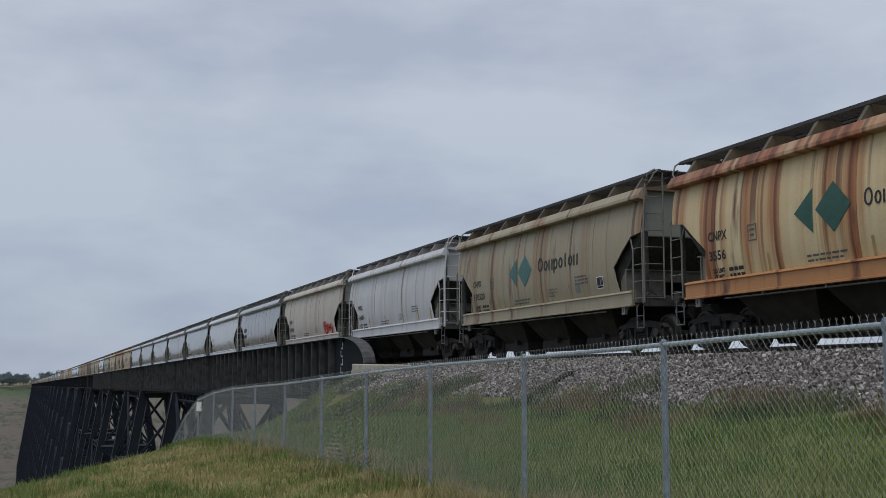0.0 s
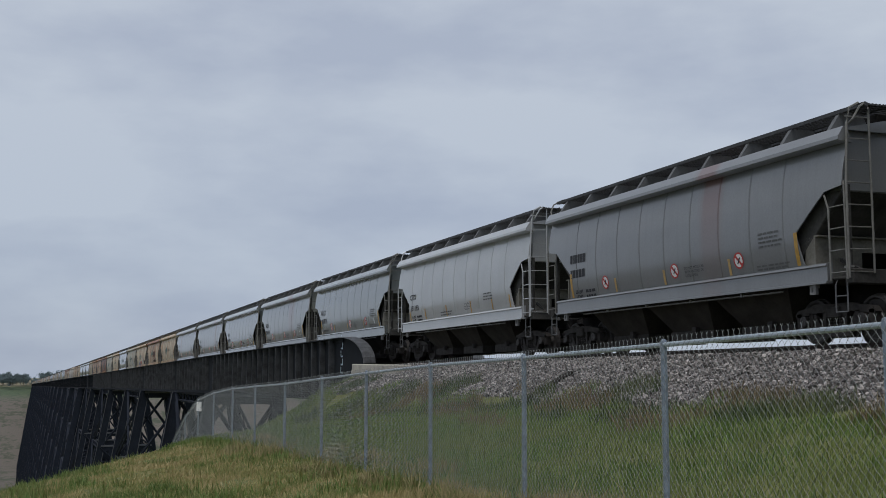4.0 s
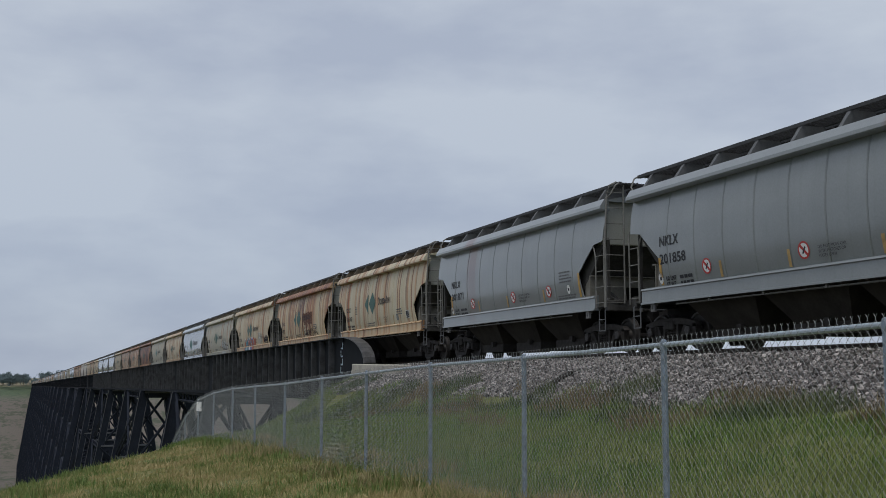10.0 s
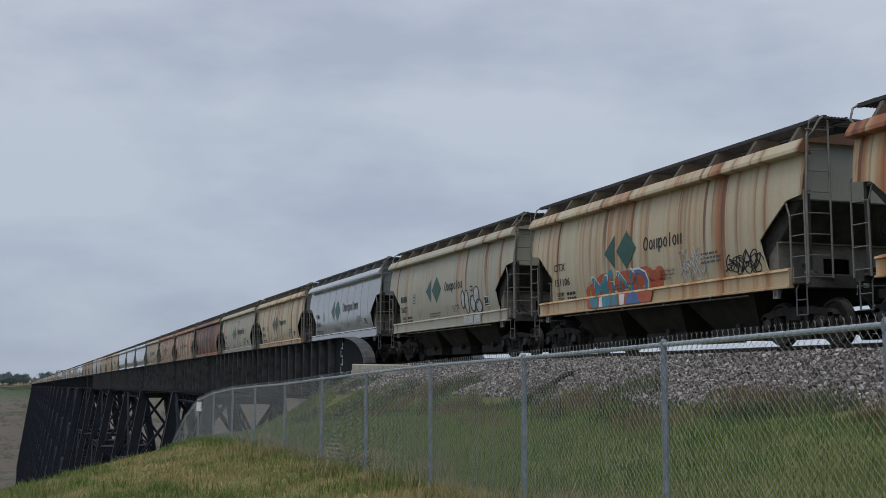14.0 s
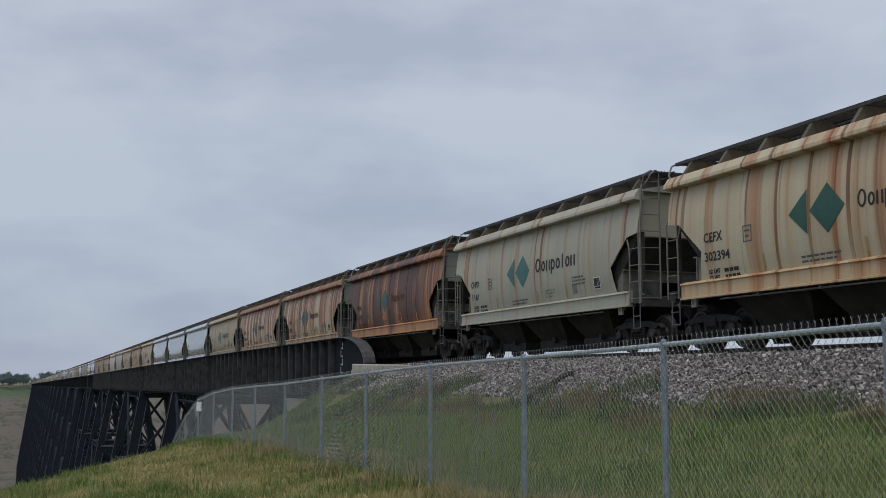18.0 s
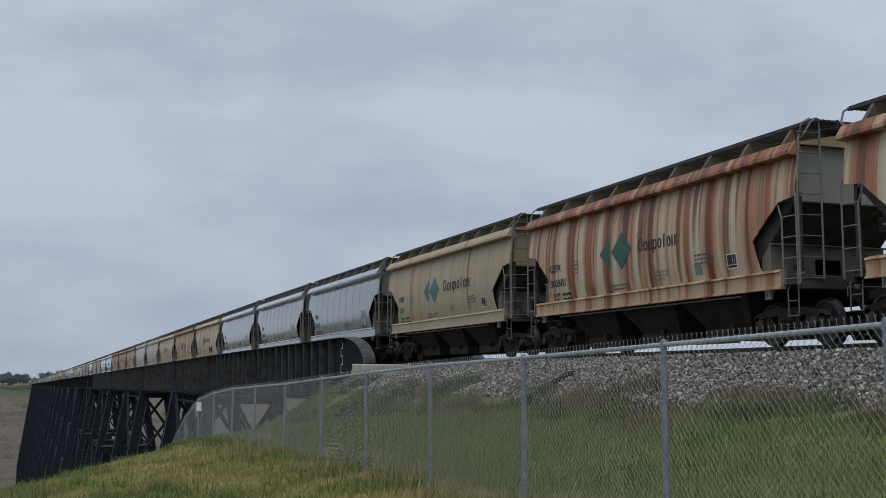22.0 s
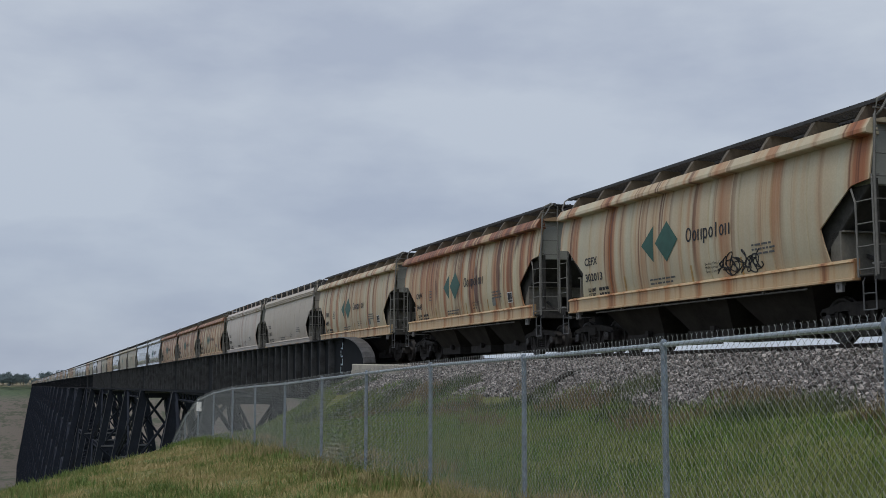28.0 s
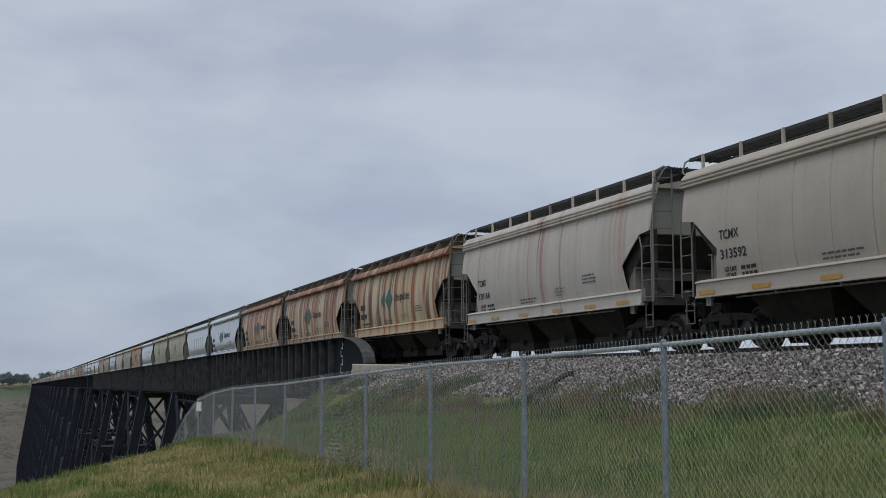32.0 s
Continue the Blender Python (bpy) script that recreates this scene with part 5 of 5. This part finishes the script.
M_RUSTPATCH = plain("brown_rust", (0.13, 0.05, 0.028), 0.8, 0, 0.35)
M_OCHRE = plain("faded_ochre_tape", (0.42, 0.27, 0.10), 0.6, 0, 0.25)
flat = []
for sg in (1, -1):
    for i in range(3):
        a1, a2 = i / 3, (i + 1) / 3
        flat.append([(-1.13 - 0.51 * (1 - a1) + 0.51, 2.49 + sg * 0.49 * a1), (-1.13 + 0.51 * (1 - a1) + 0.51, 2.49 + sg * 0.49 * a1), (-1.13 + 0.51 * (1 - a2) + 0.51, 2.49 + sg * 0.49 * a2), (-1.13 - 0.51 * (1 - a2) + 0.51, 2.49 + sg * 0.49 * a2)])
me_e = bpy.data.meshes.new("diamond_emblem")
me_e.from_pydata([(-(half_width(z) + 0.02), -a, z) for q in flat for a, z in q], [], [(4 * i, 4 * i + 1, 4 * i + 2, 4 * i + 3) for i in range(len(flat))])
CM["emblem_far"] = me_e
FAR_KEYS = ["blue_grey", "tan", "rusty_tan", "red_streaks", "light_grey", "tan", "light_rust", "rusty_tan", "grey", "white", "light_rust", "pink_white", "red_streaks", "tan", "light_grey", "grey_stained", "light_rust"]


def far_car(index):
    key = FAR_KEYS[(index * 7 + index // 5) % len(FAR_KEYS)]
    key = {34: "pale_blue", 35: "tan", 36: "tan", 37: "blue_grey", 38: "rusty_tan", 39: "tan", 40: "pink_white", 41: "grey_stained", 42: "tan", 43: "red_streaks", 44: "light_grey", 45: "light_grey"}.get(index, key)
    p = PAINTS[key]
    car = new("hopper_wagon")
    car.color = (1.0 + index, 0, 0, 1)
    tagged(car, WORDS[key] + " covered hopper wagon far along the viaduct", "freight wagon", group="train of covered hopper wagons")
    part("body", CM["body_far"], p, car)
    part("running_board", CM["walk_far"], M_GRATE, car)
    part("side_sill", CM["both_sills"], p, car)
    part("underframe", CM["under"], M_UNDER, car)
    if key in ("tan", "rusty_tan", "red_streaks", "light_rust"):
        part("diamond_emblem", CM["emblem_far"], M_GREEN if key != "tan" else M_TEAL, car)
    part("end_ladder", CM["ladder_far"], M_LADDER, car)
    for y in (-5.4, 5.4):
        part("truck", CM["truck_far"], M_TRUCK, car, at=(0, y, RAIL_Z - CAR_Z))
    return car


N_CARS = 146
CARS = [near_car(i) if i < len(ROLL) else far_car(i) for i in range(N_CARS)]


# ---------------------------------------------------------------- chain-link fence
FENCE = [(4.76, 2.60, 1.97), (4.81, 5.45, 1.93), (4.86, 8.05, 1.88), (4.92, 10.93, 1.82), (4.98, 14.01, 1.77), (5.05, 17.20, 1.68), (5.10, 20.20, 1.59), (5.17, 23.6, 1.48), (5.24, 27.2, 1.40), (5.31, 30.7, 1.31),
         (5.39, 34.4, 1.15), (5.46, 38.0, 0.88), (5.5, 41.4, 0.2), (5.5, 44.5, -0.8)]
FENCE_H = 1.50


def build_fence():
    fence = new("chain_link_fence")
    tagged(fence, "galvanised steel chain-link fence with top rail on a grassy slope", "fence")
    post = Shape().lathe([(0, 0.026), (FENCE_H + 0.20, 0.026), (FENCE_H + 0.22, 0.025), (FENCE_H + 0.23, 0.012)], (0, 0, -0.25), "z", 12).mesh("post", smooth=True)
    cap = Shape().lathe([(-0.04, 0.029), (0.01, 0.029), (0.035, 0.024), (0.045, 0.01)], (0, 0, 0), "z", 10).mesh("post_cap")
    for x, y, z in FENCE:
        p = part("post", post, M_POST, fence, at=(x, y, z - FENCE_H))
        part("post_cap", cap, M_POST, p, at=(0, 0, FENCE_H - 0.02))
    for a, b in zip(FENCE, FENCE[1:]):
        a, b = Vector(a), Vector(b)
        s = Shape().tube([a + Vector((0, 0, -0.02)), b + Vector((0, 0, -0.02))], 0.020, 10)
        part("top_rail", s.mesh("top_rail", smooth=True), M_GALV, fence)
        L = (b - a).length
        n = max(8, round(L / 0.0355))
        rows = 22
        h = (FENCE_H + 0.04) / (rows - 0.5)
        r = 0.0018
        d = (b - a) / n
        side = Vector((-(b - a).y, (b - a).x, 0)).normalized()
        # each wire zigzags down and hooks round its neighbour
        near = np.array(side) * 0.036
        j = np.arange(2 * rows)
        vs, fs = [], []
        flat = d.normalized()
        for i in range(n + 1):
            off = np.where(j % 2 == 0, -0.5, 0.5) * (1 if i % 2 == 0 else -1)
            base = (np.array(a) + near)[None, :] + np.array(d)[None, :] * (i + off)[:, None]
            zz = 0.012 - j * (h * 0.5)
            pts = base + np.stack([np.zeros_like(zz), np.zeros_like(zz), zz], 1)
            pts += np.array(side)[None, :] * (np.where(j % 2 == 0, -1, 1) * 0.004)[:, None]
            # twisted pair at the top, its two ends spread apart
            sgn = 1.0 if i % 2 == 0 else -1.0
            tip = np.array(flat) * sgn
            up = np.array([0, 0, 1.0])
            pts = np.concatenate([[pts[0] + up * 0.037 + tip * 0.014], [pts[0] + up * 0.019 + tip * 0.002], pts])
            k = len(vs)
            m = len(pts)
            for q in range(3):
                t = q * 2.094
                o = np.array(side) * (r * math.cos(t)) + np.array(flat) * (r * math.sin(t) * 1.2)
                vs += (pts + o[None, :]).tolist()
            for q in range(3):
                q2 = (q + 1) % 3
                fs += [(k + q * m + u, k + q * m + u + 1, k + q2 * m + u + 1, k + q2 * m + u) for u in range(m - 1)]
        bulk("chain_link_mesh", vs, fs, M_WIRE, fence)


build_fence()

sign = new("notice_plate")
sign.location = (5.37, 37.2, 0.66)
sign.rotation_euler = (0, 0, math.radians(28))
tagged(sign, "small blank white notice plate wired to the fence", "sign")
part("plate", Shape().box(-0.01, 0.01, -0.13, 0.13, -0.14, 0.14).mesh("plate", 0.004), M_WHITEDOT, sign)
for zz in (-0.10, 0.10):
    part("fixing_bolt", Shape().lathe([(-0.012, 0.02), (-0.018, 0.012)], (0, 0, 0), "x", 8).mesh("fixing_bolt"), M_GALV, sign, at=(0, 0, zz))

# added dark block that stands in for a shadowed gap in the ballast
timber = part("discarded_sleeper", Shape().box(-0.11, 0.11, -0.80, 0.80, -0.08, 0.08).mesh("discarded_sleeper", 0.012), M_TIE, None)
timber.matrix_world = look((11.76, 24.70, 1.35), (12.46, 24.88, 1.68)) @ Matrix.Rotation(math.pi / 2, 4, "X")
tagged(timber, "dark block added for a shadowed gap in the ballast slope", "sleeper")


# ---------------------------------------------------------------- ballast and grass
def scatter_ballast():
    rng = np.random.RandomState(7)
    n = 62000
    y = rng.uniform(5, 45.2, n)
    s = rng.uniform(-0.5, 2.15, n) + 0.25 * np.sin(y * 1.1) * (rng.uniform(0, 1, n) > 0.5)
    x = 13.4 - s
    z = terrain(x, y) + rng.uniform(0.0, 0.045, n)
    size = 0.013 + 0.024 * rng.uniform(0, 1, n) ** 1.7
    o = np.array([(a, b, c) for a in (-1, 1) for b in (-1, 1) for c in (-1, 1)], float)
    f = np.array([(0, 1, 3, 2), (4, 6, 7, 5), (0, 4, 5, 1), (2, 3, 7, 6), (0, 2, 6, 4), (1, 5, 7, 3)])
    v = (o[None] * rng.uniform(0.6, 1.25, (n, 1, 3)) + rng.uniform(-0.42, 0.42, (n, 8, 3))) * size[:, None, None]
    a, t = rng.uniform(0, 6.28, n), rng.uniform(-0.8, 0.8, n)
    ca, sa, ct, st = np.cos(a)[:, None], np.sin(a)[:, None], np.cos(t)[:, None], np.sin(t)[:, None]
    v = np.stack([v[..., 0], v[..., 1] * ct - v[..., 2] * st, v[..., 1] * st + v[..., 2] * ct], 2)
    v = np.stack([v[..., 0] * ca - v[..., 1] * sa, v[..., 0] * sa + v[..., 1] * ca, v[..., 2]], 2)
    v += np.stack([x, y, z], 1)[:, None, :]
    f = f[None] + (np.arange(n) * 8)[:, None, None]
    b = bulk("ballast", v.reshape(-1, 3).tolist(), f.reshape(-1, 4).tolist(), M_STONE)
    tagged(b, "crushed grey stone ballast on the track shoulder", "ballast", kind="stuff")


def scatter_grass(name, n, place, hmin, hmax, material, label, seed):
    rng = np.random.RandomState(seed)
    x, y, keep = place(rng, n)
    x, y = x[keep], y[keep]
    n = len(x)
    z = terrain(x, y) - 0.03
    d = np.hypot(x, y)
    h = rng.uniform(hmin, hmax, n) * (0.6 + 0.8 * rng.uniform(0, 1, n) ** 2)
    w = (0.0028 + 0.00022 * d) * rng.uniform(0.7, 1.4, n)
    a = rng.uniform(0, 6.28, n)
    lean = h * rng.uniform(0.1, 0.65, n)
    la = rng.uniform(0, 6.28, n)
    dx, dy = np.cos(a) * w, np.sin(a) * w
    lx, ly = np.cos(la) * lean, np.sin(la) * lean
    p = np.stack([x, y, z], 1)
    v = np.stack([p + np.stack([-dx, -dy, 0 * h], 1), p + np.stack([dx, dy, 0 * h], 1),
                  p + np.stack([lx * 0.4 + dx * 0.7, ly * 0.4 + dy * 0.7, h * 0.6], 1), p + np.stack([lx * 0.4 - dx * 0.7, ly * 0.4 - dy * 0.7, h * 0.6], 1),
                  p + np.stack([lx, ly, h * 0.97], 1)], 1)
    k = (np.arange(n) * 5)[:, None]
    quads, tris = (np.array([[0, 1, 2, 3]]) + k).tolist(), (np.array([[3, 2, 4]]) + k).tolist()
    g = bulk(name, v.reshape(-1, 3).tolist(), quads + tris, material)
    tagged(g, label, "grass", kind="stuff")


def lawn(rng, n):
    r = 11.5 + 24 * rng.uniform(0, 1, n)
    a = np.radians(rng.uniform(-3, 26, n))
    x, y = r * np.sin(a), r * np.cos(a)
    e = ((y - 20.0) - 2.4 * x) / 2.6
    return x, y, (x < 5.25) & (e < 6)


def bank(rng, n):
    y = 3 + 48 * rng.uniform(0, 1, n) ** 0.9
    x = rng.uniform(5.1, 13.2, n)
    edge = 11.1 + 0.5 * np.sin(y * 0.9) + 0.4 * np.sin(y * 2.3) + np.clip(y - 43.0, 0, 2.1)
    return x, y, x < edge


def weed_patch(rng, n):
    y = 4 + 40 * rng.uniform(0, 1, n)
    x = rng.uniform(9.4, 12.1, n)
    f = np.sin(y * 1.9 + 0.7 * np.sin(y * 0.7)) + 0.8 * np.sin(x * 2.3 + y * 0.6)
    return x, y, (f > 0.55) & (x < 11.75 + 0.5 * np.sin(y * 1.3))


def brown_patch(rng, n):
    y = 5 + 31 * rng.uniform(0, 1, n)
    x = rng.uniform(8.6, 11.7, n)
    f = np.sin(y * 1.15 + 2.0) + 0.7 * np.sin(x * 2.9 - y * 0.8) + 0.5 * np.sin(y * 3.7)
    return x, y, f > 0.35 + 0.5 * np.abs(x - 10.6)


def ballast_bed():
    ys = np.concatenate([np.arange(-460, -10, 15.0), np.arange(-10, 46.6, 0.6)])
    ss = np.array([2.0, 1.4, 0.8, 0.2, -0.4])
    v, f = [], []
    for side in (-1, 1):
        k0 = len(v)
        for y in ys:
            for s in ss:
                q = s + (0.22 * math.sin(y * 2.1) + 0.15 * math.sin(y * 5.3 + 1) if s > 1.9 else 0)
                x = 13.4 - q if side < 0 else 18.5 + q
                v.append((x, y, float(terrain(x, y)) + 0.014))
        n = len(ss)
        f += [(k0 + i * n + j, k0 + i * n + j + 1, k0 + (i + 1) * n + j + 1, k0 + (i + 1) * n + j) for i in range(len(ys) - 1) for j in range(n - 1)]
    k0 = len(v)
    for y in ys:
        v += [(13.78, y, 2.035), (18.12, y, 2.035)]
    f += [(k0 + 2 * i, k0 + 2 * i + 1, k0 + 2 * i + 3, k0 + 2 * i + 2) for i in range(len(ys) - 1)]
    tagged(bulk("ballast_bed", v, f, M_BED), "gravel bed under the track, darkened as shade between the stones", "gravel bed", kind="structure")


ballast_bed()
scatter_ballast()
scatter_grass("dry_grass", 300000, lawn, 0.04, 0.12, M_DRY, "short yellowing grass on the hill crest", 1)
scatter_grass("green_grass", 235000, bank, 0.08, 0.24, M_GRASS, "rough green grass on the embankment slope", 2)

def tufts(rng, n):
    k = rng.randint(0, 46, n)
    cy = 8 + 22 * np.random.RandomState(11).uniform(0, 1, 46)
    cx = 4.95 + 0.01 * cy + np.random.RandomState(12).uniform(-0.7, 0.5, 46)
    x, y = cx[k] + rng.normal(0, 0.13, n), cy[k] + rng.normal(0, 0.2, n)
    return x, y, x > 0


def crest_tufts(rng, n):
    k = rng.randint(0, 420, n)
    cr, ca = np.random.RandomState(21).uniform(11.5, 34, 420), np.radians(np.random.RandomState(22).uniform(-2, 25, 420))
    x = cr[k] * np.sin(ca[k]) + rng.normal(0, 0.16, n)
    y = cr[k] * np.cos(ca[k]) + rng.normal(0, 0.22, n)
    e = ((y - 20.0) - 2.4 * x) / 2.6
    return x, y, (x < 5.1) & (e < 4) & (np.sin(x * 1.3 + 1.0) + np.sin(y * 0.7 + x) > -0.4)


scatter_grass("grass_tufts", 42000, crest_tufts, 0.10, 0.24, M_GRASS, "taller green tufts scattered over the hill crest", 8)
M_STRAW = blade_material("pale_straw", (0.16, 0.15, 0.055), (0.26, 0.22, 0.09), (0.36, 0.30, 0.15))
scatter_grass("straw_tufts", 9000, tufts, 0.12, 0.30, M_STRAW, "pale dry grass tufts along the fence foot", 6)
M_WEED = blade_material("dark_weed_leaf", (0.03, 0.055, 0.019), (0.05, 0.085, 0.028), (0.09, 0.105, 0.04))
M_BROWN = blade_material("reddish_dry_stalk", (0.10, 0.075, 0.035), (0.17, 0.11, 0.06), (0.20, 0.16, 0.08))
scatter_grass("weeds", 46000, weed_patch, 0.15, 0.42, M_WEED, "dark green weeds along the ballast edge", 3)
scatter_grass("dry_stalks", 60000, brown_patch, 0.12, 0.36, M_BROWN, "reddish brown dry stalks among the grass", 4)


# ---------------------------------------------------------------- trees on the far bank
# leaf colours raised towards blue to carry the distance haze
M_LEAF = blade_material("hazed_far_foliage", (0.13, 0.175, 0.195), (0.155, 0.205, 0.215), (0.18, 0.23, 0.225))
M_BARK = plain("grey_bark", (0.09, 0.075, 0.06), 0.9)


def far_tree(x, y, h, seed):
    rng = np.random.RandomState(seed)
    z = float(terrain(x, y)) - 0.3
    tree = new("tree")
    tree.location = (x, y, z)
    tagged(tree, "broad leafy tree on the far plateau edge", "tree", group="trees on the far bank")
    s = Shape().lathe([(0, 0.035 * h), (0.3 * h, 0.022 * h), (0.7 * h, 0.008 * h)], (0, 0, 0), "z", 7)
    for k in range(5):
        a = k * 1.3 + rng.uniform(0, 1)
        s.tube([(0, 0, h * (0.25 + 0.07 * k)), (0.16 * h * math.cos(a), 0.16 * h * math.sin(a), h * (0.42 + 0.07 * k)), (0.27 * h * math.cos(a), 0.27 * h * math.sin(a), h * (0.5 + 0.07 * k))], 0.008 * h, 5)
    part("trunk", s.mesh("trunk"), M_BARK, tree)
    n = 1700
    lobes = rng.normal(0, 1, (9, 3)) * (0.17 * h, 0.17 * h, 0.17 * h) + (0, 0, 0.46 * h)
    c = lobes[rng.randint(0, 9, n)] + rng.normal(0, 1, (n, 3)) * 0.085 * h
    r = 0.048 * h
    tri = c[:, None, :] + rng.uniform(-1, 1, (n, 4, 3)) * r
    me = bpy.data.meshes.new("crown")
    me.from_pydata(tri.reshape(-1, 3).tolist(), [], [(4 * i, 4 * i + 1, 4 * i + 2) for i in range(n)] + [(4 * i, 4 * i + 2, 4 * i + 3) for i in range(n)])
    part("crown", me, M_LEAF, tree)


rt = random.Random(5)
for k in range(30):
    fx = -75 + k * 4.4 + rt.uniform(-2, 2)
    big = 1.0 if -30 < fx < 8 or fx > 22 else 0.6
    far_tree(fx, 1690 + rt.uniform(-25, 60), rt.uniform(14, 20) * big, k)


# ---------------------------------------------------------------- motion of the train
# place of the coupling ahead of the first wagon
RUN = [(0.0, 9.80), (6.0, -65.50), (9.0, -103.55), (13.0, -154.50), (17.0, -205.40), (19.0, -229.85), (23.0, -278.85), (28.0, -339.95), (32.0, -389.08)]


STEPS = [1.0 * k for k in range(33)]
WHEEL_R = 0.457


def coupling(t):
    """Smooth run through the RUN rows."""
    n = len(RUN)
    j = max(0, min(n - 2, sum(1 for r in RUN if r[0] <= t) - 1))
    slope = lambda k: (RUN[min(k + 1, n - 1)][1] - RUN[max(k - 1, 0)][1]) / (RUN[min(k + 1, n - 1)][0] - RUN[max(k - 1, 0)][0])
    h = RUN[j + 1][0] - RUN[j][0]
    u = (t - RUN[j][0]) / h
    return (2 * u ** 3 - 3 * u ** 2 + 1) * RUN[j][1] + (u ** 3 - 2 * u ** 2 + u) * h * slope(j) + (3 * u ** 2 - 2 * u ** 3) * RUN[j + 1][1] + (u ** 3 - u ** 2) * h * slope(j + 1)


def motions():
    for i, car in enumerate(CARS):
        rows = []
        for t in STEPS:
            y = coupling(t) + (i + 0.5) * PITCH_CAR
            fall = math.degrees(math.atan2(drop(y + 5.4) - drop(y - 5.4), 10.8))
            rows.append((t, pose(TRACK_X, y, CAR_Z - 0.5 * (drop(y + 5.4) + drop(y - 5.4)), -fall)))
        walk(car, rows)
    # every wheelset rolls alike: one set of keys for the leading and one for the trailing axles
    times = [k / FPS for k in range(32 * FPS + 1)]
    way = [RUN[0][1] - coupling(t) for t in times]
    first = {}
    for ob in WHEELSETS:
        y = round(ob.location.y, 2)
        if y not in first:
            walk(ob, [(t, pose(0, y, WHEEL_R, math.degrees(d / WHEEL_R) % 360.0)) for t, d in zip(times, way)])
            first[y] = ob.animation_data
        else:
            ob.rotation_mode = "QUATERNION"
            keys = ob.animation_data_create()
            keys.action = first[y].action
            keys.action_slot = first[y].action_slot


motions()
